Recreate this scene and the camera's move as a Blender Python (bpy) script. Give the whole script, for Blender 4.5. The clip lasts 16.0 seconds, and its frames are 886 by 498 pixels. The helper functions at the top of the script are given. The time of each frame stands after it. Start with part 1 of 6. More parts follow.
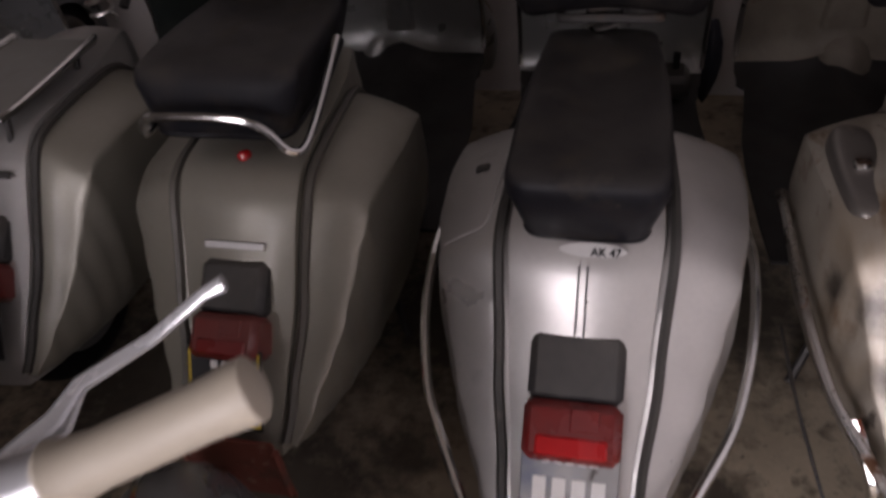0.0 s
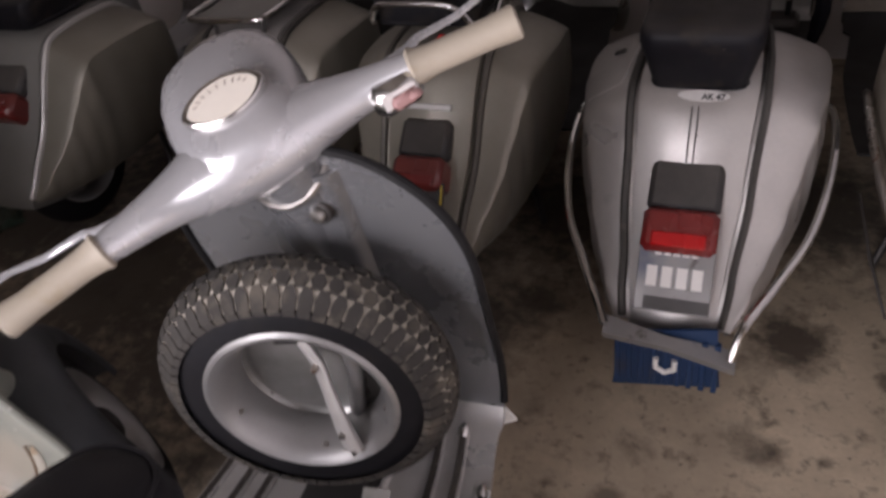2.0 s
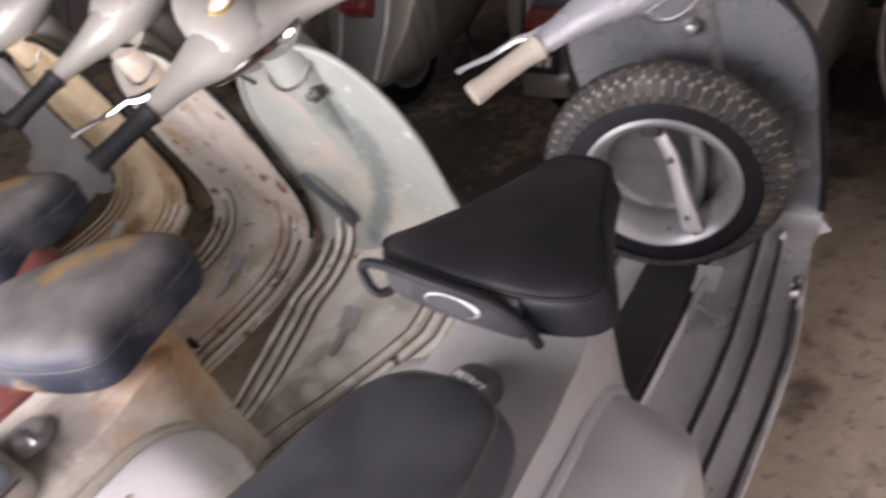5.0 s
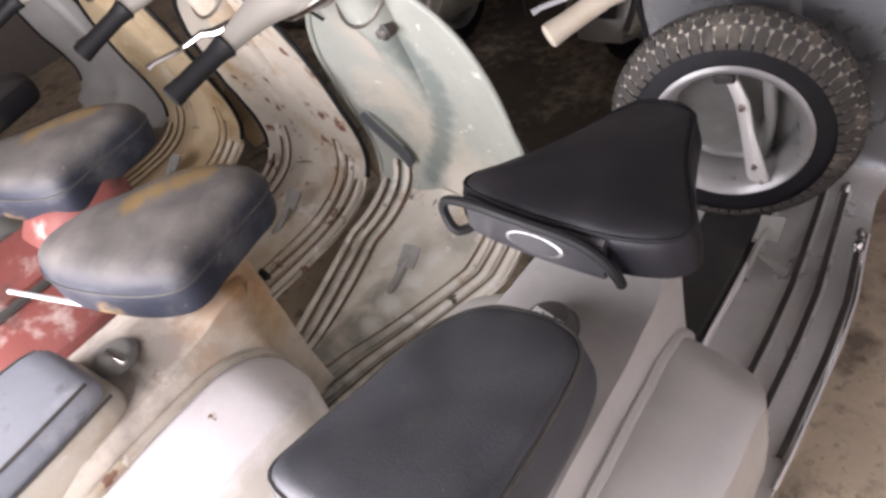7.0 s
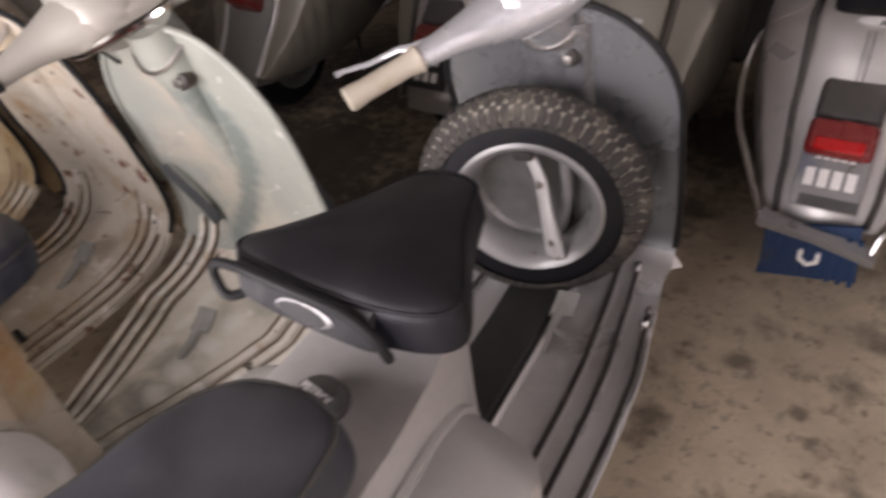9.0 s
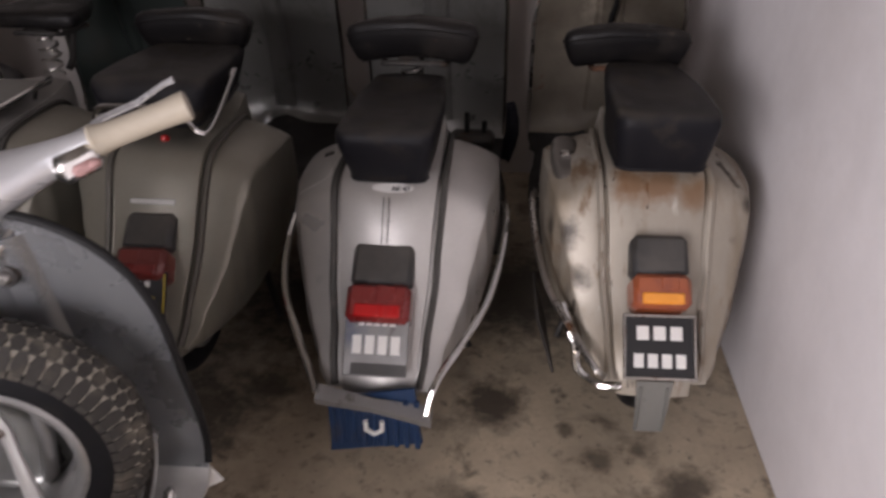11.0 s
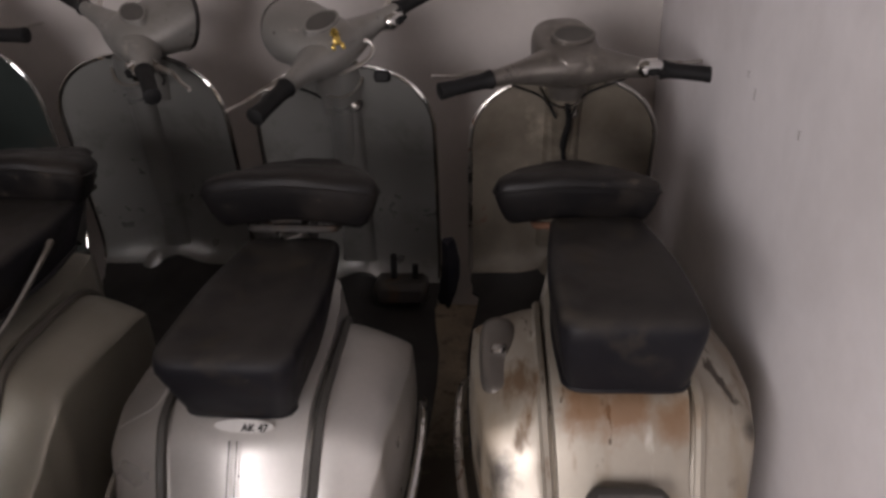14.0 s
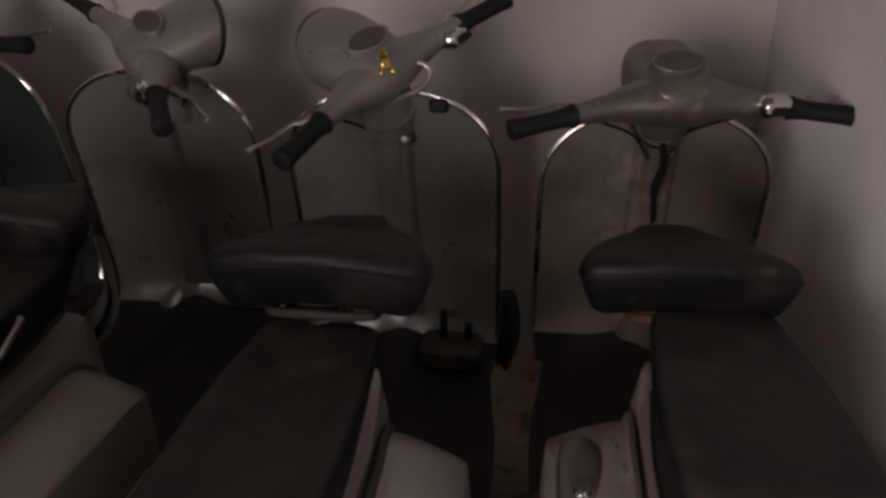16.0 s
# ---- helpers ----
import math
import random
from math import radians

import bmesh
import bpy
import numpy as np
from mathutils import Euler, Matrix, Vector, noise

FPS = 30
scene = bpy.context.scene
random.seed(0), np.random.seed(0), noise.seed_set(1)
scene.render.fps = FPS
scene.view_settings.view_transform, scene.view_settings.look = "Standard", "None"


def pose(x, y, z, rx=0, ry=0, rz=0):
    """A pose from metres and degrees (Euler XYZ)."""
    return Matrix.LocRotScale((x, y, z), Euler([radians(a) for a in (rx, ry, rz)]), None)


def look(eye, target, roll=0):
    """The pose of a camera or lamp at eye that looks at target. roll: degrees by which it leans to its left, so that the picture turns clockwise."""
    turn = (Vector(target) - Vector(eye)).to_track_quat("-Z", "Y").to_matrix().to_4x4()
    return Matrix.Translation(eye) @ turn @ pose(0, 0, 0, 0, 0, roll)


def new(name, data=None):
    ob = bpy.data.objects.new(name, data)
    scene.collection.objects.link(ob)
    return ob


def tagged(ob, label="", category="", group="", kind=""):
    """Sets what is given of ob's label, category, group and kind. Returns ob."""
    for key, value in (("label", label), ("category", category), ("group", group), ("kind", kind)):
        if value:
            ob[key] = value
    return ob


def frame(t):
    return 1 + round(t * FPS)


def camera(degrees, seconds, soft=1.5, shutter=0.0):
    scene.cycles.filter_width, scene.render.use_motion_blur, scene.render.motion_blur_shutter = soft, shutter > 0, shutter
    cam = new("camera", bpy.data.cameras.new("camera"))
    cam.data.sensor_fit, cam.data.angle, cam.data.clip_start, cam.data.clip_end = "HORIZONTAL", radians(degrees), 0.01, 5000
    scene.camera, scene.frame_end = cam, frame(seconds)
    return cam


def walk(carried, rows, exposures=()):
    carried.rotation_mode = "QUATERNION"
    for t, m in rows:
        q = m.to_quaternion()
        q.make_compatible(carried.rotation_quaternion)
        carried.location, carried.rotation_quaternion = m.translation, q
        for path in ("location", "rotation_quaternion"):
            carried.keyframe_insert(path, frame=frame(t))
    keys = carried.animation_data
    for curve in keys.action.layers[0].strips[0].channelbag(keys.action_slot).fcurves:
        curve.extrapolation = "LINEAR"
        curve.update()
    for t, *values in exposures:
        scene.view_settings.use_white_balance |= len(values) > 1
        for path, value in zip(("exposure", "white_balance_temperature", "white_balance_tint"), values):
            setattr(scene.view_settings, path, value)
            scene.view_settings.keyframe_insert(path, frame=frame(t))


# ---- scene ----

# ---------------------------------------------------------------- camera
cam = camera(61.0, 16.0, soft=3.0, shutter=0.5)
PATH = [
    (0, (0.130, 0.236, 1.319), (-0.295, 1.670, 0.043), -6.9),
    (0.5, (0.142, 0.065, 1.331), (-0.317, 1.515, 0.045), -8.0),
    (1, (0.116, -0.097, 1.327), (-0.355, 1.378, 0.064), -9.3),
    (1.5, (0.110, -0.219, 1.314), (-0.427, 1.257, 0.076), -9.2),
    (2, (0.191, -0.312, 1.309), (-0.521, 1.112, 0.099), -9.5),
    (2.5, (0.227, -0.411, 1.304), (-0.511, 0.976, 0.067), -8.7),
    (3, (0.175, -0.527, 1.305), (-0.591, 0.809, 0.030), -11.1),
    (3.5, (0.152, -0.619, 1.317), (-0.655, 0.691, 0.039), -13.2),
    (4, (0.197, -0.668, 1.325), (-0.745, 0.619, 0.118), -13.9),
    (4.5, (0.197, -0.703, 1.345), (-0.860, 0.485, 0.132), -16.2),
    (5, (0.172, -0.762, 1.354), (-1.010, 0.308, 0.147), -19.4),
    (5.2, (0.168, -0.777, 1.370), (-1.071, 0.217, 0.155), -21.0),
    (7.5, (0.124, -0.824, 1.379), (-1.061, 0.124, 0.076), -19.6),
    (8, (0.135, -0.824, 1.361), (-1.048, 0.172, 0.093), -18.2),
    (8.5, (0.141, -0.783, 1.355), (-0.955, 0.327, 0.103), -13.9),
    (9, (0.181, -0.737, 1.335), (-0.748, 0.525, 0.093), -7.8),
    (9.5, (0.225, -0.658, 1.331), (-0.523, 0.756, 0.130), -3.1),
    (10, (0.258, -0.585, 1.330), (-0.183, 1.038, 0.248), 0.4),
    (10.2, (0.276, -0.552, 1.316), (-0.030, 1.123, 0.268), 0.7),
    (12.3, (0.507, -0.275, 1.308), (0.369, 1.505, 0.405), -0.2),
    (12.5, (0.499, -0.224, 1.312), (0.374, 1.566, 0.430), 0.2),
    (13, (0.458, -0.111, 1.330), (0.375, 1.695, 0.475), -0.2),
    (13.5, (0.458, -0.002, 1.327), (0.358, 1.804, 0.475), -1.1),
    (14, (0.499, 0.129, 1.333), (0.347, 1.946, 0.512), -1.2),
    (14.5, (0.534, 0.228, 1.348), (0.324, 2.038, 0.522), -0.6),
    (15, (0.528, 0.302, 1.329), (0.279, 2.107, 0.504), -1.1),
    (15.5, (0.488, 0.414, 1.349), (0.236, 2.207, 0.501), -0.5),
    (16, (0.430, 0.484, 1.344), (0.163, 2.278, 0.501), -0.7),
]
EXPOSURES = [(0, -0.03, 6300, 14), (1, 0.0, 6300, 13), (1.5, 0.06, 6300, 13), (3.5, 0.33, 6400, 13), (5, 0.52, 6150, 13), (7.5, 0.70, 6250, 10), (9, 0.40, 6500, 12), (10.2, 0.12, 6400, 12),
             (12.3, 0.47, 6350, 6), (13, 0.33, 6450, 7), (14.5, 0.14, 6600, 9), (16, -0.27, 6950, 14)]
walk(cam, [(t, look(eye, target, roll)) for t, eye, target, roll in PATH], EXPOSURES)

# ---------------------------------------------------------------- light
world = bpy.data.worlds.new("world")
scene.world = world
world.use_nodes = True
wn = world.node_tree.nodes
sky = wn.new("ShaderNodeTexSky")
sky.sky_type = "NISHITA"
sky.sun_disc = False
sky.sun_elevation, sky.sun_rotation = radians(40), radians(150)
world.node_tree.links.new(sky.outputs[0], wn["Background"].inputs[0])
wn["Background"].inputs[1].default_value = 0.12

sun = bpy.data.lights.new("sun", "SUN")
sun.energy, sun.angle, sun.color = 2.5, radians(0.6), (1.0, 0.94, 0.86)
sun_ob = new("sun", sun)
sun_ob.matrix_world = look((0, -6, 7), (0.6, -3.6, 0))

# daylight that enters through the shop's open front
door_light = bpy.data.lights.new("doorway_light", "AREA")
door_light.shape, door_light.size, door_light.size_y = "RECTANGLE", 1.7, 1.6
door_light.energy, door_light.color = 100, (1.0, 0.91, 0.935)
door_ob = new("doorway_light", door_light)
door_ob.matrix_world = look((-0.85, -1.73, 0.98), (-0.50, 0, 0.80))

# ---------------------------------------------------------------- geometry helpers


class Geo:
    """Plain lists of vertices and faces, from which one mesh is made."""

    def __init__(self):
        self.v, self.f = [], []

    def add(self, verts, faces):
        n = len(self.v)
        self.v += [tuple(p) for p in verts]
        self.f += [tuple(i + n for i in f) for f in faces]
        return self

    def join(self, other, m=None):
        return self.add([m @ Vector(p) for p in other.v] if m else other.v, other.f)

    def moved(self, m):
        self.v = [tuple(m @ Vector(p)) for p in self.v]
        return self

    def loft(self, rings, closed=True, caps=True):
        """Skin over rings of equal length."""
        n, verts, faces = len(rings[0]), [p for r in rings for p in r], []
        for i in range(len(rings) - 1):
            for j in range(n if closed else n - 1):
                a, b = i * n + j, i * n + (j + 1) % n
                faces.append((a, b, b + n, a + n))
        if closed and caps:
            faces.append(tuple(range(n))[::-1])
            faces.append(tuple(range((len(rings) - 1) * n, len(rings) * n)))
        return self.add(verts, faces)

    def tube(self, points, radius, n=10, closed=False, flat=1.0):
        pts = [Vector(p) for p in points]
        rad = radius if isinstance(radius, (list, tuple)) else [radius] * len(pts)
        rings, side = [], None
        for i, p in enumerate(pts):
            a = pts[i - 1] if (i or closed) else p
            b = pts[(i + 1) % len(pts)] if (i < len(pts) - 1 or closed) else p
            d = (b - a).normalized()
            if side is None:
                side = d.orthogonal().normalized()
            side = (side - d * side.dot(d)).normalized()
            up = d.cross(side)
            rings.append([p + rad[i] * (math.cos(k) * side + flat * math.sin(k) * up) for k in [2 * math.pi * j / n for j in range(n)]])
        if closed:
            rings.append(rings[0])
        return self.loft(rings, caps=not closed)

    def revolve(self, profile, n=32, start=0.0, stop=2 * math.pi, axis="z"):
        """profile: (radius, height) pairs, turned round the axis."""
        full = abs(stop - start - 2 * math.pi) < 1e-6
        steps = n if full else n + 1
        verts, faces, m = [], [], len(profile)
        for i in range(steps):
            a = start + (stop - start) * i / n
            for r, h in profile:
                p = (r * math.cos(a), r * math.sin(a), h)
                verts.append(p if axis == "z" else (p[2], p[0], p[1]))
        for i in range(n):
            for j in range(m - 1):
                a, b = i * m + j, ((i + 1) % steps) * m + j
                faces.append((a, b, b + 1, a + 1))
        return self.add(verts, faces)

    def box(self, x0, x1, y0, y1, z0, z1, bevel=0.004):
        b = min(bevel, (x1 - x0) / 2.01, (y1 - y0) / 2.01, (z1 - z0) / 2.01)
        rings = []
        for z, k in ((z0, b), (z0 + b, 0), (z1 - b, 0), (z1, b)):
            rings.append([(x0 + k, y0 + b, z), (x0 + k + b * (k == 0), y0 + k, z), (x1 - k - b * (k == 0), y0 + k, z), (x1 - k, y0 + b, z),
                          (x1 - k, y1 - b, z), (x1 - k - b * (k == 0), y1 - k, z), (x0 + k + b * (k == 0), y1 - k, z), (x0 + k, y1 - b, z)])
        return self.loft(rings)


def smooth_curve(points, per=6):
    """Catmull-Rom through the points."""
    pts = [Vector(p) for p in points]
    out = []
    for i in range(len(pts) - 1):
        a, b, c, d = pts[max(i - 1, 0)], pts[i], pts[i + 1], pts[min(i + 2, len(pts) - 1)]
        for k in range(per):
            t = k / per
            out.append(0.5 * ((2 * b) + (c - a) * t + (2 * a - 5 * b + 4 * c - d) * t * t + (3 * b - a - 3 * c + d) * t ** 3))
    return out + [pts[-1]]


def along(table, x):
    """Value at x of a table of (x, value), eased between its rows."""
    if x <= table[0][0]:
        return table[0][1]
    for (a, p), (b, q) in zip(table, table[1:]):
        if x <= b:
            t = (x - a) / (b - a)
            t = t * t * (3 - 2 * t)
            return p + (q - p) * t
    return table[-1][1]


def mesh_of(name, geo, material, angle=40):
    me = bpy.data.meshes.new(name)
    me.from_pydata(geo.v, [], geo.f)
    me.validate()
    bm = bmesh.new()
    bm.from_mesh(me)
    bmesh.ops.remove_doubles(bm, verts=bm.verts, dist=1e-5)
    bmesh.ops.recalc_face_normals(bm, faces=bm.faces)
    bm.to_mesh(me)
    bm.free()
    me.polygons.foreach_set("use_smooth", [True] * len(me.polygons))
    me.set_sharp_from_angle(angle=radians(angle))
    me.materials.append(material)
    return me


def part(name, geo, material, parent, label="", angle=40):
    ob = new(name, mesh_of(name, geo, material, angle))
    ob.parent = parent
    return tagged(ob, label) if label else ob


def thing(name, m, label, category, group="", kind=""):
    ob = new(name)
    ob.empty_display_size = 0.1
    ob.matrix_world = m
    return tagged(ob, label, category, group, kind)


def lettering(name, text, size, material, parent, m, depth=0.0006, label=""):
    cu = bpy.data.curves.new(name, "FONT")
    cu.offset = size * 0.025
    cu.body, cu.size, cu.extrude, cu.align_x, cu.align_y = text, size, depth, "CENTER", "CENTER"
    cu.materials.append(material)
    ob = new(name, cu)
    ob.parent = parent
    ob.matrix_basis = m
    return tagged(ob, label) if label else ob


# ---------------------------------------------------------------- materials


def material(name, color, rough=0.5, metal=0.0, coat=0.0, spots=(), grain=(0.06, 120.0), bump=(0.0, 200.0), dust=0.0, spec=0.5, rough_var=0.12, stretch=(1, 1, 1)):
    """A principled surface. spots: (colour, scale, threshold, softness, roughness) layers of stains, chips and rust, drawn out by stretch; dust: how much pale dust lies on what faces up."""
    mat = bpy.data.materials.new(name)
    mat.use_nodes = True
    nt = mat.node_tree
    bs = nt.nodes["Principled BSDF"]
    link = nt.links.new

    def node(kind, **values):
        n = nt.nodes.new(kind)
        for k, v in values.items():
            n.inputs[k].default_value = v
        return n

    co = nt.nodes.new("ShaderNodeTexCoord").outputs["Object"]

    def noise_at(scale, detail=5.0, distortion=0.0, offset=0.0, drawn=(1, 1, 1)):
        mp = node("ShaderNodeMapping", Location=(offset, offset * 1.7, -offset), Scale=drawn)
        link(co, mp.inputs["Vector"])
        n = node("ShaderNodeTexNoise", Scale=scale, Detail=detail, Roughness=0.6, Distortion=distortion)
        link(mp.outputs[0], n.inputs["Vector"])
        return n.outputs["Fac"]

    def mix(fac, a, b):
        m = nt.nodes.new("ShaderNodeMix")
        m.data_type = "RGBA"
        for sock, val in ((m.inputs[0], fac), (m.inputs[6], a), (m.inputs[7], b)):
            if isinstance(val, (tuple, float, int)):
                sock.default_value = (*val, 1) if isinstance(val, tuple) else val
            else:
                link(val, sock)
        return m.outputs[2]

    def ramp(val, lo, hi, a=0.0, b=1.0):
        r = node("ShaderNodeMapRange")
        for k, v in ((1, lo), (2, hi), (3, a), (4, b)):
            r.inputs[k].default_value = v
        link(val, r.inputs[0])
        return r.outputs[0]

    dark = tuple(c * (1 - grain[0] * 2.2) for c in color)
    light = tuple(min(1, c * (1 + grain[0] * 1.6)) for c in color)
    col = mix(ramp(noise_at(4.0, 6.0), 0.3, 0.7), dark, light)
    fine = noise_at(grain[1], 3.0)
    col = mix(ramp(fine, 0.35, 0.65, 0, grain[0] * 2), col, tuple(c * 0.7 for c in color))
    rgh = ramp(noise_at(9.0, 6.0, 0.4, 3.0), 0.3, 0.7, max(0.02, rough - rough_var), min(1, rough + rough_var))
    for i, (c, scale, lo, soft, r) in enumerate(spots):
        fac = ramp(noise_at(scale, 8.0, 0.15, 7.0 + 5 * i, stretch), lo, lo + soft)
        col = mix(fac, col, c)
        m = nt.nodes.new("ShaderNodeMix")
        link(fac, m.inputs[0])
        link(rgh, m.inputs[2])
        m.inputs[3].default_value = r
        rgh = m.outputs[0]
    if dust:
        geo_n = nt.nodes.new("ShaderNodeNewGeometry")
        sep = nt.nodes.new("ShaderNodeSeparateXYZ")
        link(geo_n.outputs["Normal"], sep.inputs[0])
        up = ramp(sep.outputs[2], 0.2, 0.95, 0, 1)
        mul = nt.nodes.new("ShaderNodeMath")
        mul.operation = "MULTIPLY"
        link(up, mul.inputs[0])
        link(ramp(noise_at(11.0, 7.0, 0.3, 21.0), 0.3, 0.7, dust * 0.4, dust), mul.inputs[1])
        col = mix(mul.outputs[0], col, (0.30, 0.27, 0.23))
        m = nt.nodes.new("ShaderNodeMix")
        link(mul.outputs[0], m.inputs[0])
        link(rgh, m.inputs[2])
        m.inputs[3].default_value = 0.9
        rgh = m.outputs[0]
    link(col, bs.inputs["Base Color"])
    link(rgh, bs.inputs["Roughness"])
    bs.inputs["Metallic"].default_value = metal
    bs.inputs["Coat Weight"].default_value = coat
    bs.inputs["Coat Roughness"].default_value = 0.12
    bs.inputs["Specular IOR Level"].default_value = spec
    if bump[0]:
        b = node("ShaderNodeBump", Strength=bump[0], Distance=0.002)
        link(noise_at(bump[1], 4.0, 0.0, 1.0), b.inputs["Height"])
        link(b.outputs[0], bs.inputs["Normal"])
    return mat


RUST = (0.16, 0.065, 0.025)
DIRT = (0.055, 0.045, 0.035)
M = {}
M["silver"] = material("silver_paint", (0.46, 0.445, 0.425), 0.36, 0.55, 0.15, [(DIRT, 6, 0.66, 0.25, 0.7), (DIRT, 60, 0.72, 0.05, 0.8)], dust=0.18)
M["gold_grey"] = material("grey_gold_paint", (0.28, 0.264, 0.22), 0.40, 0.45, 0.12, [(DIRT, 5, 0.62, 0.3, 0.7), (DIRT, 70, 0.7, 0.06, 0.8)], dust=0.25)
M["dark_gold"] = material("dark_gold_grey_beading", (0.10, 0.092, 0.078), 0.55, 0.2)
M["dim_grey"] = material("old_grey_paint", (0.25, 0.25, 0.235), 0.45, 0.4, 0.05, [(DIRT, 5, 0.6, 0.3, 0.7), (DIRT, 55, 0.7, 0.06, 0.8)], dust=0.3)
M["shield_dark"] = material("dark_grey_paint", (0.25, 0.25, 0.24), 0.30, 0.6, 0.25, [((0.12, 0.115, 0.105), 7, 0.56, 0.25, 0.5), (DIRT, 60, 0.72, 0.04, 0.8)], grain=(0.03, 120.0), dust=0.05, rough_var=0.05)
M["shield_green"] = material("dark_green_grey_paint", (0.035, 0.045, 0.042), 0.4, 0.3, 0.1, [(DIRT, 5, 0.6, 0.3, 0.7)], dust=0.15)
# darker, browner companion to the patina paint, for its leg shield
M["patina_dark"] = material("dark_beige_paint", (0.20, 0.175, 0.14), 0.42, 0.3, 0.05, [((0.09, 0.075, 0.055), 3.5, 0.45, 0.25, 0.6), (RUST, 9, 0.63, 0.1, 0.85), ((0.33, 0.29, 0.23), 6, 0.6, 0.15, 0.5)], dust=0.1)
M["soft_silver"] = material("silver_grey_paint", (0.50, 0.488, 0.462), 0.42, 0.4, 0.08, [(DIRT, 60, 0.74, 0.04, 0.8), ((0.30, 0.285, 0.265), 4, 0.55, 0.3, 0.6)], dust=0.08)
M["bright_silver"] = material("bright_silver_paint", (0.53, 0.535, 0.55), 0.24, 0.5, 0.3, [(DIRT, 80, 0.74, 0.04, 0.8)], dust=0.08)
M["blue_grey"] = material("blue_grey_paint", (0.26, 0.267, 0.275), 0.28, 0.55, 0.3, [((0.5, 0.5, 0.5), 55, 0.74, 0.02, 0.6)], dust=0.12, grain=(0.03, 120.0))
# worn floor in the shield's paint, its base lightened to look lit
M["floor_grey"] = material("worn_lit_floor_paint", (0.57, 0.56, 0.54), 0.30, 0.55, 0.15, [((0.34, 0.33, 0.315), 6, 0.55, 0.3, 0.6), (DIRT, 40, 0.72, 0.04, 0.8)], dust=0.08)
M["patina"] = material("flaking_white_silver_paint", (0.36, 0.325, 0.27), 0.40, 0.35, 0.1,
                       [((0.25, 0.20, 0.14), 4.0, 0.48, 0.22, 0.5), ((0.52, 0.49, 0.44), 6, 0.60, 0.06, 0.4), ((0.16, 0.10, 0.055), 7, 0.575, 0.10, 0.8), ((0.07, 0.058, 0.046), 9, 0.615, 0.04, 0.85)], dust=0.1, stretch=(2.2, 0.8, 0.7))
M["green"] = material("pale_green_paint", (0.30, 0.315, 0.275), 0.42, 0.05, 0.12,
                      [((0.22, 0.24, 0.215), 3, 0.50, 0.12, 0.5), ((0.37, 0.345, 0.29), 5.5, 0.54, 0.12, 0.6), ((0.52, 0.51, 0.47), 26, 0.655, 0.03, 0.6), ((0.16, 0.12, 0.08), 34, 0.69, 0.03, 0.9)], dust=0.1)
M["cream_floor"] = material("worn_cream_floor_paint", (0.60, 0.565, 0.485), 0.5, 0.05, 0.0,
                            [((0.36, 0.345, 0.29), 6, 0.50, 0.15, 0.6), ((0.30, 0.19, 0.09), 8, 0.56, 0.10, 0.85), ((0.62, 0.60, 0.55), 22, 0.60, 0.04, 0.6), (DIRT, 28, 0.64, 0.05, 0.9)], bump=(0.3, 60), dust=0.1)
M["beige_cast"] = material("worn_beige_casting_paint", (0.30, 0.285, 0.25), 0.42, 0.1, 0.1, [((0.30, 0.27, 0.23), 9, 0.55, 0.15, 0.6), ((0.16, 0.13, 0.10), 24, 0.66, 0.05, 0.8)], dust=0.12)
M["head_grey"] = material("worn_grey_casting", (0.235, 0.228, 0.215), 0.36, 0.4, 0.15, [((0.15, 0.14, 0.125), 6, 0.54, 0.2, 0.6), ((0.40, 0.37, 0.33), 14, 0.64, 0.08, 0.5), (DIRT, 45, 0.68, 0.04, 0.8)], dust=0.2)
M["head_dark"] = material("grimy_dark_casting", (0.17, 0.155, 0.14), 0.33, 0.6, 0.15, [((0.075, 0.066, 0.055), 7, 0.5, 0.2, 0.55), ((0.26, 0.235, 0.205), 14, 0.60, 0.10, 0.4)], dust=0.08)
M["ochre_paint"] = material("ochre_stained_paint", (0.40, 0.32, 0.20), 0.5, 0.05, 0.0, [((0.24, 0.16, 0.07), 5, 0.52, 0.2, 0.8), (DIRT, 12, 0.64, 0.06, 0.9), ((0.5, 0.45, 0.36), 8, 0.6, 0.1, 0.6)], dust=0.12)
M["vinyl_blue"] = material("faded_blue_grey_vinyl", (0.20, 0.215, 0.25), 0.5, 0.0, 0.0, [((0.32, 0.33, 0.36), 9, 0.55, 0.15, 0.6), ((0.10, 0.10, 0.11), 14, 0.6, 0.1, 0.7)], bump=(0.3, 350), dust=0.2)
M["brown_paint"] = material("rust_stained_beige_paint", (0.42, 0.385, 0.32), 0.5, 0.05, 0.0,
                            [((0.27, 0.19, 0.10), 6, 0.5, 0.2, 0.8), ((0.13, 0.06, 0.035), 16, 0.60, 0.05, 0.9), ((0.56, 0.53, 0.48), 12, 0.60, 0.06, 0.6), (DIRT, 30, 0.66, 0.04, 0.9)], dust=0.15)
M["vinyl"] = material("black_vinyl", (0.008, 0.008, 0.0105), 0.45, 0.0, 0.0, [((0.018, 0.017, 0.017), 7, 0.55, 0.25, 0.6), ((0.12, 0.11, 0.10), 55, 0.735, 0.02, 0.9)], bump=(0.25, 420), dust=0.03, spec=0.22)
M["vinyl_dusty"] = material("dusty_black_vinyl", (0.0085, 0.0085, 0.011), 0.46, 0.0, 0.0, [((0.031, 0.026, 0.020), 6, 0.5, 0.3, 0.7), ((0.042, 0.035, 0.027), 10, 0.56, 0.2, 0.8), ((0.09, 0.08, 0.065), 60, 0.73, 0.02, 0.9)], bump=(0.3, 380), dust=0.13, spec=0.14)
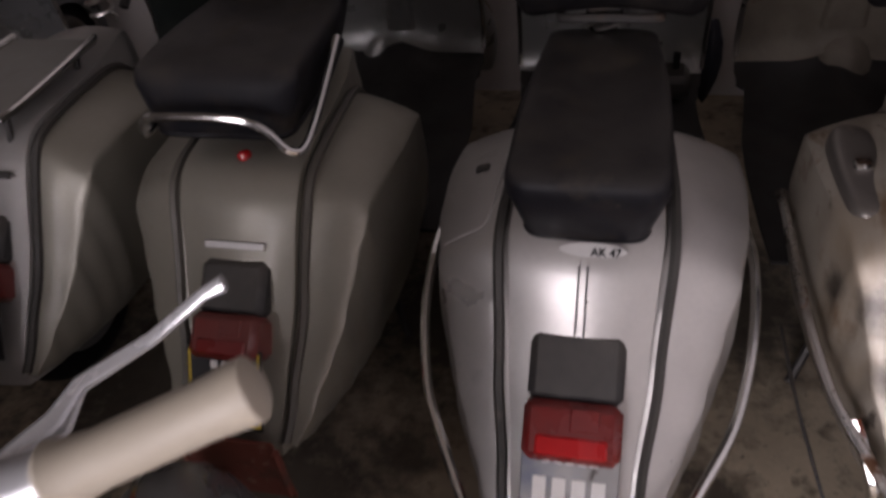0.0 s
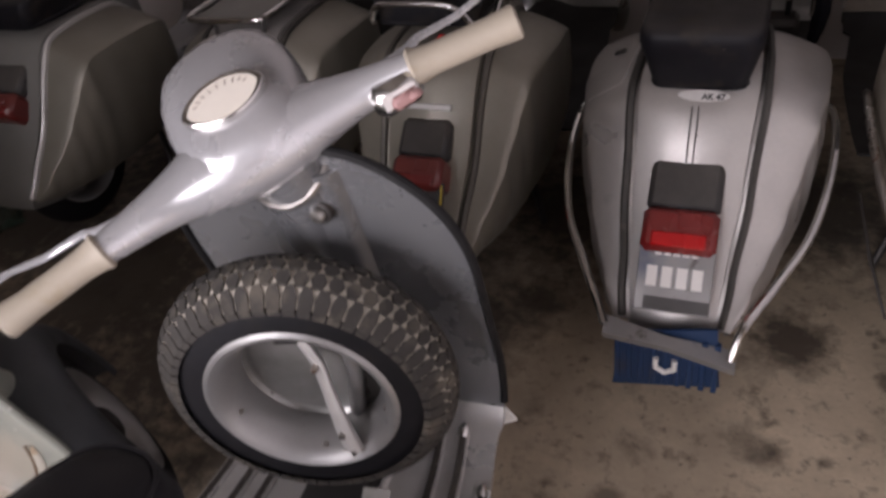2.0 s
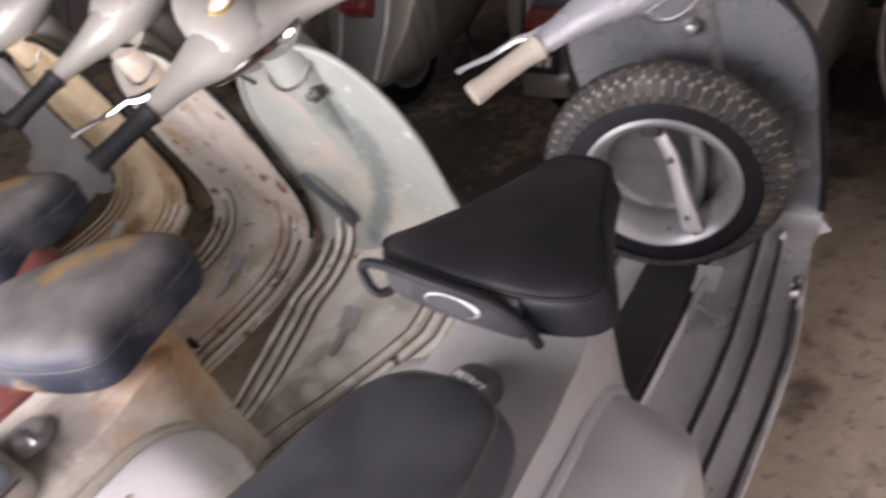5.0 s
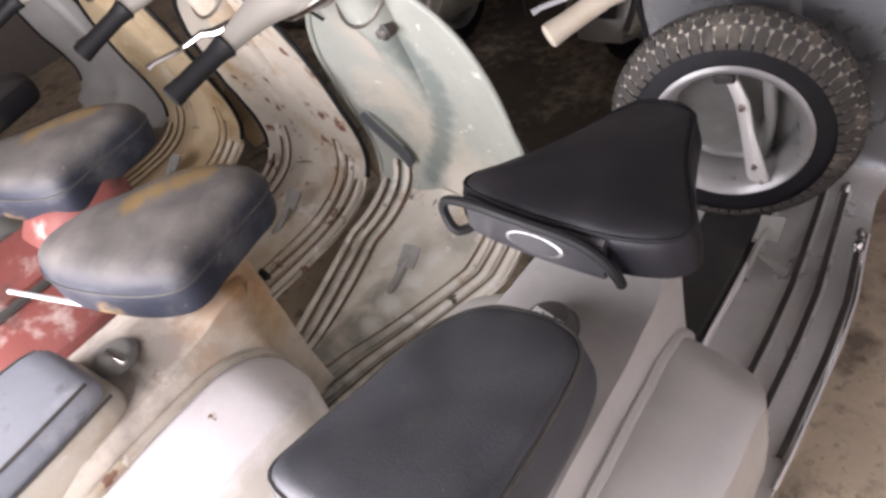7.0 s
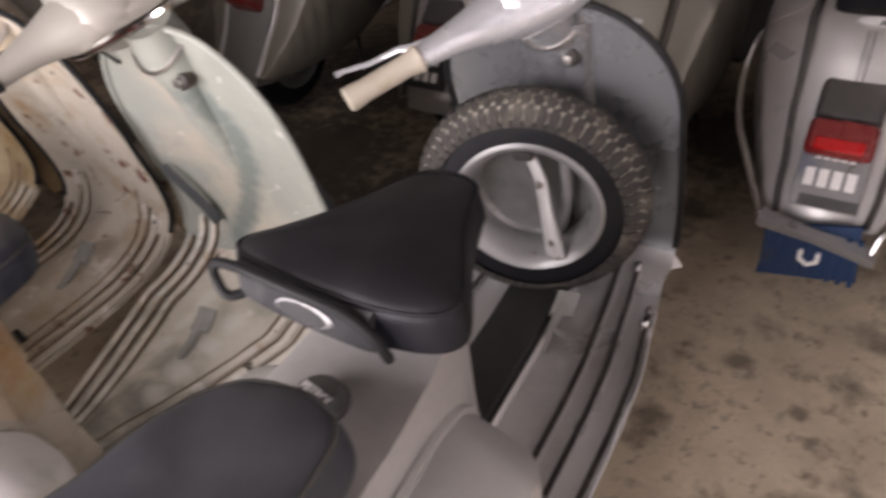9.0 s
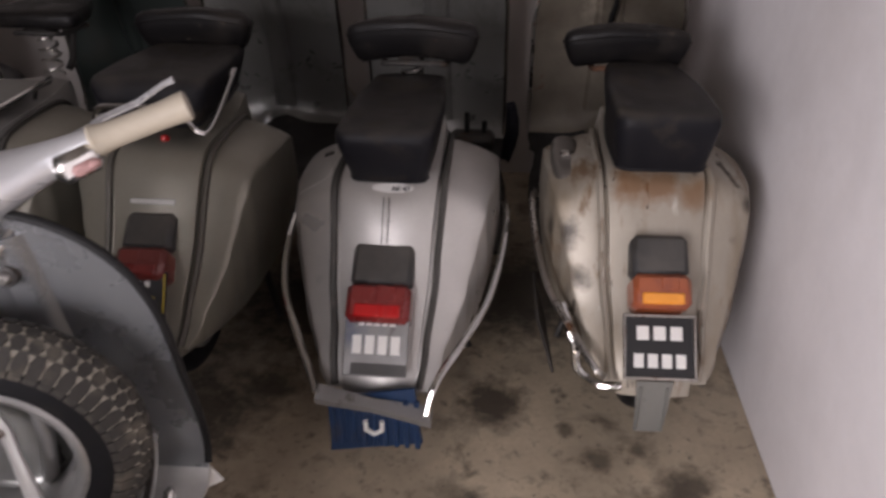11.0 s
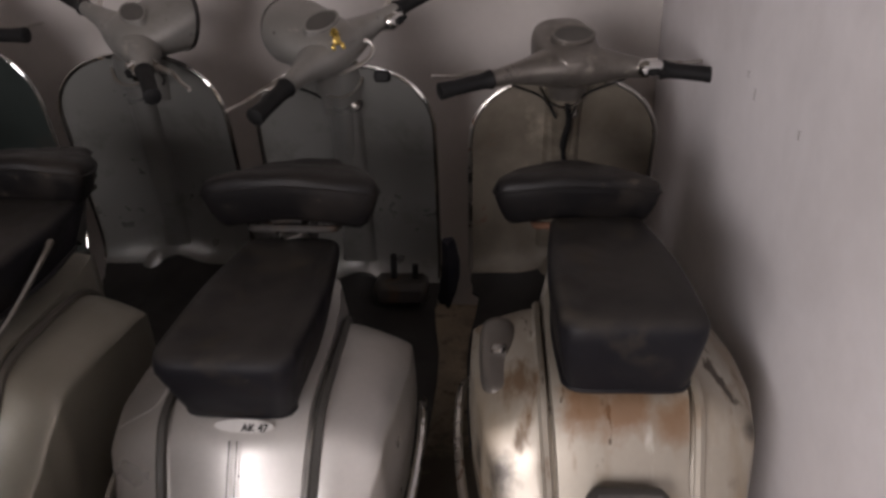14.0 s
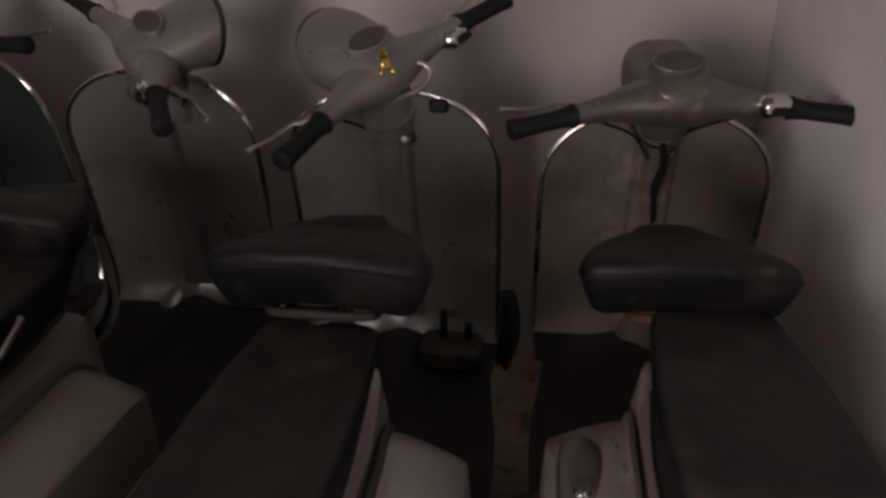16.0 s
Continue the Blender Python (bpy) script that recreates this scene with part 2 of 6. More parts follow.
M["vinyl_old"] = material("worn_black_brown_vinyl", (0.006, 0.0055, 0.006), 0.45, 0.0, 0.0, [((0.018, 0.015, 0.013), 9, 0.5, 0.2, 0.6), ((0.04, 0.033, 0.027), 24, 0.64, 0.06, 0.8)], bump=(0.4, 200), dust=0.05, spec=0.2)
# black vinyl with scuffs; the base is blued and raised for the doorway's sheen
M["vinyl_pad"] = material("scuffed_sheen_vinyl", (0.032, 0.035, 0.043), 0.46, 0.0, 0.0, [((0.075, 0.072, 0.07), 7, 0.56, 0.2, 0.5), ((0.16, 0.15, 0.14), 38, 0.73, 0.03, 0.9)], bump=(0.3, 380), dust=0.07, spec=0.5)
# seat black raised to grey: doorway light on the rear face, with scuffs
M["panel_vinyl"] = material("scuffed_lit_panel", (0.028, 0.028, 0.031), 0.36, 0.0, 0.1, [((0.07, 0.068, 0.066), 9, 0.55, 0.2, 0.7)], bump=(0.2, 300), dust=0.05)
M["sticker"] = material("pale_sticker", (0.56, 0.55, 0.53), 0.45)
M["white_cowl"] = material("chalky_white_paint", (0.70, 0.67, 0.66), 0.5, 0.0, 0.05, [((0.52, 0.48, 0.43), 6, 0.55, 0.15, 0.7), ((0.36, 0.33, 0.29), 11, 0.60, 0.06, 0.8), (RUST, 16, 0.68, 0.03, 0.9)], dust=0.08)
M["rag"] = material("dark_blue_cloth", (0.012, 0.013, 0.022), 0.9, bump=(0.6, 160))
M["vinyl_grey"] = material("worn_grey_vinyl", (0.018, 0.021, 0.032), 0.52, 0.0, 0.0, [((0.10, 0.10, 0.10), 8, 0.52, 0.25, 0.8), ((0.24, 0.16, 0.07), 4, 0.66, 0.05, 0.8), ((0.16, 0.15, 0.14), 40, 0.66, 0.05, 0.9)], bump=(0.3, 350), dust=0.55, spec=0.3)
SADDLE_STAINS = [(-0.09, 0.45, 0.775), (-0.105, 0.42, 0.775), (-0.068, 0.49, 0.775), (-0.05, 0.52, 0.77)]
M["chrome"] = material("chrome", (0.72, 0.71, 0.69), 0.16, 1.0, 0.0, [((0.22, 0.15, 0.09), 30, 0.66, 0.06, 0.6)])
M["dull_chrome"] = material("pitted_chrome", (0.50, 0.48, 0.45), 0.33, 1.0, 0.0, [((0.18, 0.10, 0.06), 25, 0.58, 0.1, 0.8)])
M["aluminium"] = material("aluminium", (0.58, 0.57, 0.55), 0.40, 0.3, 0.0, [((0.2, 0.17, 0.13), 14, 0.62, 0.15, 0.7)])
M["rim"] = material("silver_painted_steel", (0.34, 0.34, 0.335), 0.38, 0.6, 0.0, [(DIRT, 18, 0.64, 0.1, 0.8)], dust=0.12)
M["insert_rubber"] = material("dirty_rubber_insert", (0.035, 0.030, 0.025), 0.75, 0.0, 0.0, [((0.09, 0.078, 0.062), 18, 0.56, 0.2, 0.8)], grain=(0.15, 90), bump=(0.2, 300))
M["rubber"] = material("black_rubber", (0.009, 0.009, 0.0095), 0.62, 0.0, 0.0, grain=(0.1, 90), bump=(0.2, 300), spec=0.25)
M["bead"] = material("dark_grey_beading", (0.05, 0.047, 0.042), 0.6, 0.0, 0.0, [((0.10, 0.09, 0.08), 20, 0.58, 0.15, 0.8)])
M["tyre"] = material("tyre_rubber", (0.008, 0.008, 0.010), 0.6, 0.0, 0.0, [((0.022, 0.02, 0.018), 16, 0.58, 0.2, 0.9)], grain=(0.15, 90), bump=(0.2, 300), spec=0.25)
M["tread"] = material("dusty_tread_rubber", (0.036, 0.033, 0.029), 0.85, 0.0, 0.0, [((0.13, 0.115, 0.09), 20, 0.5, 0.25, 0.95)], grain=(0.15, 90), bump=(0.3, 300))
M["groove"] = material("dusty_tyre_groove", (0.42, 0.39, 0.325), 0.95, 0.0, 0.0, [((0.08, 0.075, 0.06), 22, 0.55, 0.2, 0.95)])
M["grip"] = material("ivory_rubber_grip", (0.36, 0.32, 0.255), 0.55, 0.0, 0.0, [((0.30, 0.25, 0.17), 18, 0.6, 0.2, 0.7)], bump=(0.1, 250))
M["red_lens"] = material("red_plastic_lens", (0.19, 0.014, 0.014), 0.22, 0.0, 0.4, grain=(0.12, 60), dust=0.08)
M["dark_red_lens"] = material("faded_dark_red_lens", (0.15, 0.018, 0.015), 0.35, 0.0, 0.2, grain=(0.12, 60), dust=0.12)
M["bright_red"] = material("bright_red_reflector", (0.50, 0.010, 0.012), 0.2, 0.0, 0.5, grain=(0.1, 60))
M["orange_lens"] = material("faded_orange_lens", (0.34, 0.085, 0.03), 0.32, 0.0, 0.2, [((0.2, 0.05, 0.03), 14, 0.55, 0.2, 0.5)], dust=0.1)
M["amber"] = material("amber_reflector", (0.85, 0.33, 0.04), 0.25, 0.0, 0.3)
M["cap"] = material("black_plastic", (0.025, 0.025, 0.026), 0.5, 0.0, 0.0, [((0.07, 0.065, 0.06), 9, 0.5, 0.3, 0.8)], dust=0.25)
M["plate_steel"] = material("bare_steel_plate", (0.20, 0.195, 0.19), 0.42, 0.45, 0.0, [((0.10, 0.11, 0.14), 9, 0.55, 0.12, 0.5), (DIRT, 16, 0.62, 0.1, 0.8)])
M["plate_black"] = material("black_plate_paint", (0.012, 0.012, 0.013), 0.4)
M["plate_white"] = material("white_plate_paint", (0.78, 0.77, 0.74), 0.5, grain=(0.05, 80))
M["plate_yellow"] = material("yellow_plate_paint", (0.75, 0.55, 0.03), 0.45)
M["dark_stay"] = material("blue_grey_steel", (0.085, 0.092, 0.10), 0.5, 0.3, 0.0, [(DIRT, 12, 0.6, 0.2, 0.7)])
M["blue_flap"] = material("blue_plastic_flap", (0.009, 0.032, 0.09), 0.5, 0.0, 0.0, [(DIRT, 10, 0.56, 0.2, 0.8)])
M["red_flap"] = material("red_brown_rubber_flap", (0.14, 0.035, 0.022), 0.7, 0.0, 0.0, [((0.26, 0.18, 0.13), 30, 0.58, 0.1, 0.9), (DIRT, 9, 0.55, 0.2, 0.9)])
M["dial"] = material("ivory_dial", (0.72, 0.68, 0.60), 0.4, grain=(0.04, 60))
M["dial_ink"] = material("faded_dial_ink", (0.34, 0.29, 0.25), 0.6)
M["dark_metal"] = material("dark_greasy_metal", (0.045, 0.042, 0.04), 0.55, 0.4, 0.0, [((0.09, 0.06, 0.04), 14, 0.58, 0.15, 0.8)], dust=0.12)
M["brass"] = material("gilt_metal", (0.75, 0.55, 0.16), 0.25, 1.0)
M["red_timber"] = material("faded_red_paint", (0.19, 0.055, 0.045), 0.6, 0.0, 0.0, [((0.46, 0.38, 0.34), 6, 0.53, 0.10, 0.8), (DIRT, 10, 0.6, 0.2, 0.8)])
M["rusty"] = material("rusty_steel", (0.10, 0.045, 0.024), 0.75, 0.3, 0.0, [((0.05, 0.035, 0.025), 18, 0.5, 0.2, 0.8)])
M["glass"] = material("lens_glass", (0.6, 0.6, 0.6), 0.08, 0.0, 0.3)
M["pink"] = material("faded_pink_plastic", (0.36, 0.21, 0.20), 0.45)
M["concrete"] = material("oil_stained_concrete", (0.53, 0.445, 0.325), 0.72, 0.0, 0.0,
                         [((0.33, 0.27, 0.20), 1.7, 0.5, 0.25, 0.75), ((0.52, 0.445, 0.335), 3.2, 0.55, 0.2, 0.8), ((0.11, 0.09, 0.068), 5.0, 0.54, 0.16, 0.6), ((0.13, 0.107, 0.08), 16, 0.56, 0.16, 0.65), ((0.17, 0.14, 0.105), 26, 0.585, 0.13, 0.42), ((0.13, 0.107, 0.082), 52, 0.61, 0.13, 0.42)],
                         grain=(0.14, 70), bump=(0.35, 60))


def add_stains_or_shade(mat, stains, color):
    """Round patches with ragged soft edges, stains or painted shade, at their places."""
    nt = mat.node_tree
    bs, link = nt.nodes["Principled BSDF"], nt.links.new
    co = nt.nodes.new("ShaderNodeTexCoord").outputs["Object"]
    noise = nt.nodes.new("ShaderNodeTexNoise")
    noise.inputs["Scale"].default_value, noise.inputs["Detail"].default_value, noise.inputs["Roughness"].default_value = 22.0, 7.0, 0.65
    link(co, noise.inputs["Vector"])
    total = None
    for x, y, z, r, strength in stains:
        d = nt.nodes.new("ShaderNodeVectorMath")
        d.operation = "DISTANCE"
        link(co, d.inputs[0])
        d.inputs[1].default_value = (x, y, z)
        j = nt.nodes.new("ShaderNodeMath")
        j.operation = "MULTIPLY_ADD"
        link(noise.outputs["Fac"], j.inputs[0])
        j.inputs[1].default_value = r * 1.9
        link(d.outputs["Value"], j.inputs[2])
        m = nt.nodes.new("ShaderNodeMapRange")
        m.inputs[1].default_value, m.inputs[2].default_value, m.inputs[3].default_value, m.inputs[4].default_value = r * 1.45, r * 2.25, strength, 0.0
        link(j.outputs[0], m.inputs[0])
        if total is None:
            total = m.outputs[0]
        else:
            q = nt.nodes.new("ShaderNodeMath")
            q.operation = "MAXIMUM"
            link(total, q.inputs[0])
            link(m.outputs[0], q.inputs[1])
            total = q.outputs[0]
    mix = nt.nodes.new("ShaderNodeMix")
    mix.data_type = "RGBA"
    old = bs.inputs["Base Color"].links[0].from_socket
    link(total, mix.inputs[0])
    link(old, mix.inputs[6])
    mix.inputs[7].default_value = (*color, 1)
    link(mix.outputs[2], bs.inputs["Base Color"])


# oil stains; the one at (0.345, 1.06) also paints the silver scooter's shadow
STAINS_AND_SHADOW = [(0.804, 0.817, 0.060, 0.85), (0.70, 0.925, 0.022, 0.7), (0.60, 0.885, 0.036, 0.75), (0.345, 1.06, 0.085, 0.95), (-0.25, 1.08, 0.07, 0.8), (-0.105, 0.31, 0.040, 0.75), (0.17, 0.455, 0.022, 0.7), (0.02, 0.55, 0.03, 0.7), (0.53, 0.98, 0.025, 0.7)]
# broad dark patches: oily grime plus painted shade behind the front row
GRIME_AND_SHADE = [(-1.5, 0.9, 0.42, 0.88), (-1.05, 0.72, 0.36, 0.88), (-0.72, 0.50, 0.28, 0.85), (-2.1, 1.1, 0.45, 0.88), (-1.6, 1.5, 0.45, 0.88), (-0.85, 1.2, 0.36, 0.88), (-0.45, 0.95, 0.20, 0.85), (-2.4, 0.6, 0.4, 0.8), (-0.2, 1.5, 0.3, 0.85), (0.4, 1.6, 0.25, 0.85), (-2.9, 1.5, 0.45, 0.8), (-2.6, 1.95, 0.4, 0.8), (-3.2, 2.0, 0.45, 0.75)]
add_stains_or_shade(M["concrete"], [(x, y, 0.0, r, k) for x, y, r, k in GRIME_AND_SHADE], (0.05, 0.042, 0.034))
add_stains_or_shade(M["concrete"], [(x, y, 0.0, r, k) for x, y, r, k in STAINS_AND_SHADOW], (0.075, 0.06, 0.045))
add_stains_or_shade(M["vinyl_grey"], [(x, y, z, 0.030, 0.75) for x, y, z in SADDLE_STAINS], (0.26, 0.17, 0.06))
# grease round the fuel cap, rust under the saddle and at the edges of the cream paint
M["cream_body"] = material("stained_cream_body_paint", (0.56, 0.51, 0.43), 0.42, 0.05, 0.1,
                           [((0.42, 0.30, 0.16), 4.5, 0.54, 0.18, 0.7), ((0.40, 0.37, 0.32), 7, 0.55, 0.12, 0.7), (RUST, 11, 0.645, 0.06, 0.85), (DIRT, 45, 0.69, 0.03, 0.9)], dust=0.1)
add_stains_or_shade(M["cream_body"], [(0.01, 0.215, 0.65, 0.095, 0.8), (0.05, 0.16, 0.65, 0.07, 0.7), (0.055, 0.26, 0.65, 0.065, 0.75), (0.0, 0.28, 0.65, 0.05, 0.6)], (0.12, 0.10, 0.085))
add_stains_or_shade(M["cream_body"], [(0.085, 0.45, 0.66, 0.09, 0.85), (0.07, 0.36, 0.66, 0.06, 0.6), (0.10, 0.30, 0.60, 0.04, 0.4)], (0.30, 0.16, 0.06))
add_stains_or_shade(M["patina"], [(0.0, -0.03, 0.62, 0.05, 0.8), (-0.06, -0.02, 0.61, 0.04, 0.8), (0.08, -0.04, 0.60, 0.04, 0.7)], (0.20, 0.10, 0.04))
add_stains_or_shade(M["patina"], [(-0.20, -0.06, 0.50, 0.035, 0.9), (-0.17, -0.12, 0.42, 0.03, 0.9), (-0.23, 0.02, 0.48, 0.03, 0.85), (0.18, -0.08, 0.50, 0.025, 0.9), (0.21, 0.0, 0.55, 0.02, 0.9)], (0.05, 0.042, 0.035))
add_stains_or_shade(M["green"], [(0.06, 0.96, 0.42, 0.06, 0.7), (-0.05, 0.90, 0.36, 0.06, 0.6), (0.10, 0.75, 0.31, 0.07, 0.6), (0.15, 0.60, 0.31, 0.07, 0.6), (-0.08, 0.97, 0.60, 0.08, 0.7), (-0.03, 0.98, 0.50, 0.09, 0.75), (0.05, 0.985, 0.40, 0.08, 0.7)], (0.44, 0.40, 0.32))
# shading of the green shield's pressed contour, painted as a dark curved band
GREEN_BAND_SHADE = [(-0.01, 0.952, 0.795), (0.012, 0.958, 0.765), (0.030, 0.968, 0.735), (0.043, 0.975, 0.705), (0.052, 0.982, 0.675), (0.053, 0.989, 0.645), (0.048, 0.996, 0.610), (0.040, 1.002, 0.575), (0.028, 1.008, 0.540), (0.012, 1.012, 0.505), (-0.004, 1.014, 0.475), (-0.022, 1.013, 0.445), (-0.038, 1.010, 0.415), (-0.052, 1.003, 0.385)]
add_stains_or_shade(M["green"], [(x, y, z, 0.030, 0.9) for x, y, z in GREEN_BAND_SHADE], (0.15, 0.175, 0.16))
COWL_GREYED = [(0.235, 0.32, 0.48), (0.245, 0.27, 0.48), (0.25, 0.22, 0.48), (0.255, 0.16, 0.48), (0.26, 0.09, 0.47), (0.265, 0.24, 0.42), (0.265, 0.15, 0.42)]
add_stains_or_shade(M["white_cowl"], [(x, y, z, 0.050, 0.85) for x, y, z in COWL_GREYED], (0.46, 0.44, 0.39))
add_stains_or_shade(M["white_cowl"], [(0.155, 0.330, 0.50, 0.035, 0.6), (0.185, 0.300, 0.51, 0.025, 0.6)], (0.52, 0.36, 0.27))
add_stains_or_shade(M["white_cowl"], [(0.198, 0.285, 0.505, 0.011, 0.9), (0.204, 0.262, 0.505, 0.009, 0.9), (0.212, 0.240, 0.50, 0.010, 0.9), (0.219, 0.220, 0.50, 0.012, 0.9), (0.224, 0.195, 0.50, 0.009, 0.9), (0.205, 0.205, 0.51, 0.008, 0.8)], (0.20, 0.15, 0.11))
# black of the centre mat; on back-row floorboards it paints in the footwell shade
M["dark_floor"] = material("black_mat_and_shaded_floor", (0.013, 0.0125, 0.0125), 0.7, 0.0, 0.0, [((0.035, 0.031, 0.027), 9, 0.55, 0.2, 0.9)], dust=0.04)
M["groove_dirt"] = material("dirt_filled_groove", (0.13, 0.085, 0.05), 0.9, 0.0, 0.0, [((0.05, 0.035, 0.025), 20, 0.5, 0.2, 0.95), ((0.26, 0.19, 0.12), 14, 0.58, 0.12, 0.9)])
add_stains_or_shade(M["cream_floor"], [(-0.02, 0.50, 0.30, 0.08, 0.85), (0.06, 0.46, 0.30, 0.08, 0.85), (0.03, 0.60, 0.31, 0.05, 0.7), (0.02, 0.70, 0.32, 0.04, 0.6)], (0.20, 0.205, 0.18))
add_stains_or_shade(M["cream_floor"], [(-0.055, 0.52 + 0.07 * k, 0.31, 0.030, 0.8) for k in range(6)] + [(0.045, 0.62 + 0.07 * k, 0.31, 0.024, 0.75) for k in range(4)] + [(0.10, 0.42 + 0.045 * k, 0.30, 0.022, 0.8) for k in range(5)], (0.70, 0.685, 0.63))
M["scuff"] = material("grey_scuff", (0.42, 0.40, 0.40), 0.8)
# the back wall's plaster, darker and browner than the east wall's
M["grey_plaster"] = material("grey_wall_plaster", (0.56, 0.525, 0.505), 0.7, 0.0, 0.0, [((0.42, 0.39, 0.365), 1.6, 0.5, 0.35, 0.75), ((0.30, 0.27, 0.25), 30, 0.74, 0.03, 0.8)], grain=(0.04, 40), bump=(0.12, 35))
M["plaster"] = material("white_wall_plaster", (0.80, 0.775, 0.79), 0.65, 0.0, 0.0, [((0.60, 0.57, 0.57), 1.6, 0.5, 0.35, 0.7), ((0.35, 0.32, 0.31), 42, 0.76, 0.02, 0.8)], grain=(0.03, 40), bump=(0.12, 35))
M["old_plaster"] = material("old_grey_brown_plaster", (0.17, 0.15, 0.13), 0.8, 0.0, 0.0, [((0.15, 0.13, 0.11), 1.5, 0.5, 0.3, 0.85)], grain=(0.08, 40), bump=(0.15, 35))
M["asphalt"] = material("street_asphalt", (0.055, 0.053, 0.05), 0.85, grain=(0.15, 60), bump=(0.3, 90))
M["house_wall"] = material("ochre_street_wall", (0.42, 0.36, 0.28), 0.8, spots=[((0.3, 0.26, 0.2), 1.2, 0.5, 0.3, 0.85)])

# ---------------------------------------------------------------- room
RIGHT, BACK, LEFT, FRONT, TOP = 0.988, 2.58, -4.2, -1.80, 3.0


def slab(name, x0, x1, y0, y1, z0, z1, mat, label, category):
    ob = new(name, mesh_of(name, Geo().box(x0, x1, y0, y1, z0, z1, 0.003), mat))
    return tagged(ob, label, category, kind="structure")


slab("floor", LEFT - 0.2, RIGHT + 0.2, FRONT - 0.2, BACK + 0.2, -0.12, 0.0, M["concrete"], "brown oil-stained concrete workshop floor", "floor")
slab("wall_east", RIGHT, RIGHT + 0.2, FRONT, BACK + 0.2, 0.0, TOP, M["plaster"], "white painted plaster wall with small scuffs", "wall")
slab("wall_north", LEFT - 0.2, RIGHT, BACK, BACK + 0.2, 0.0, TOP, M["grey_plaster"], "grey plaster wall behind the parked scooters", "wall")
slab("wall_west", LEFT - 0.2, LEFT, FRONT, BACK, 0.0, TOP, M["old_plaster"], "plain old grey plaster wall", "wall")
slab("wall_south_pier", 0.05, RIGHT + 0.2, FRONT - 0.2, FRONT, 0.0, TOP, M["old_plaster"], "old grey plaster pier beside the open shop front", "wall")
slab("wall_south_corner", LEFT - 0.2, -1.75, FRONT - 0.2, FRONT, 0.0, TOP, M["old_plaster"], "old grey plaster pier at the open shop front", "wall")
slab("wall_south_lintel", -1.75, 0.05, FRONT - 0.2, FRONT, 1.85, TOP, M["old_plaster"], "old grey plaster lintel over the open shop front", "wall")
slab("ceiling", LEFT - 0.2, RIGHT + 0.2, FRONT - 0.2, BACK + 0.2, TOP, TOP + 0.15, M["old_plaster"], "plain old grey plaster ceiling", "ceiling")
slab("ground", -60, 60, -80, FRONT - 0.2, -0.16, -0.04, M["asphalt"], "grey street asphalt outside the shop front", "ground")
slab("backdrop", -40, 40, -16, -15, -0.04, 6.0, M["house_wall"], "plain ochre wall across the street", "backdrop")

# ---------------------------------------------------------------- scooter parts
# Local frame of a scooter: x to its right, y ahead, z up, the rear axle at y = 0.

TOPLINE = [(0.50, 0.30), (0.485, 0.42), (0.475, 0.55), (0.45, 0.635), (0.40, 0.655), (0.30, 0.648), (0.20, 0.645), (0.10, 0.645), (0.02, 0.635),
           (-0.025, 0.600), (-0.055, 0.555), (-0.085, 0.500), (-0.12, 0.440), (-0.165, 0.370), (-0.215, 0.305), (-0.25, 0.25), (-0.265, 0.20)]
HALF = [(-0.28, 0.088), (-0.2, 0.100), (-0.1, 0.114), (0.0, 0.122), (0.1, 0.121), (0.2, 0.117), (0.3, 0.110), (0.38, 0.098), (0.44, 0.082), (0.5, 0.060)]


def body_geo():
    line = smooth_curve([(y, z, 0) for y, z in TOPLINE], 4)
    rings = []
    for i, p in enumerate(line):
        d = (line[min(i + 1, len(line) - 1)] - line[max(i - 1, 0)]).normalized()
        ny, nz = d.y, -d.x                              # outward
        if p.x < 0.3 and nz < 0 and p.y > 0.5:
            ny, nz = -ny, -nz
        w = along(HALF, p.x)
        ring = []
        for k in range(15):
            s = -1 + 2 * k / 14
            a = abs(s)
            if a < 0.72:
                x, drop = w * s / 0.72 * 0.90, 0.010 * (s / 0.72) ** 2
            else:
                q = (a - 0.72) / 0.28
                x, drop = math.copysign(w * (0.90 + 0.10 * math.sin(min(q * 2.2, 1) * math.pi / 2)), s), 0.010 + 0.018 * min(q * 2, 1) ** 2 + 0.17 * max(q - 0.34, 0) / 0.66
            ring.append((x, p.x - ny * drop, p.y - nz * drop))
        rings.append(ring)
    return Geo().loft(rings, closed=False)


COWL_TOP = [(0.415, 0.450), (0.400, 0.520), (0.355, 0.578), (0.29, 0.612), (0.16, 0.622), (0.06, 0.618), (0.005, 0.602), (-0.03, 0.560), (-0.065, 0.500), (-0.105, 0.432), (-0.15, 0.362), (-0.20, 0.300), (-0.235, 0.255), (-0.255, 0.232)]
COWL_LOW = [(0.415, 0.42), (0.395, 0.32), (0.33, 0.235), (0.22, 0.205), (0.08, 0.20), (-0.08, 0.20), (-0.20, 0.205), (-0.255, 0.224)]
COWL_OUT = [(-0.26, 0.022), (-0.20, 0.042), (-0.15, 0.058), (-0.10, 0.074), (-0.05, 0.088), (0.0, 0.102), (0.10, 0.117), (0.20, 0.126), (0.30, 0.129), (0.42, 0.125)]


def straight(table, x):
    """Value at x of a table of (x, value) in any order, in straight lines."""
    rows = sorted(table)
    return float(np.interp(x, [r[0] for r in rows], [r[1] for r in rows]))


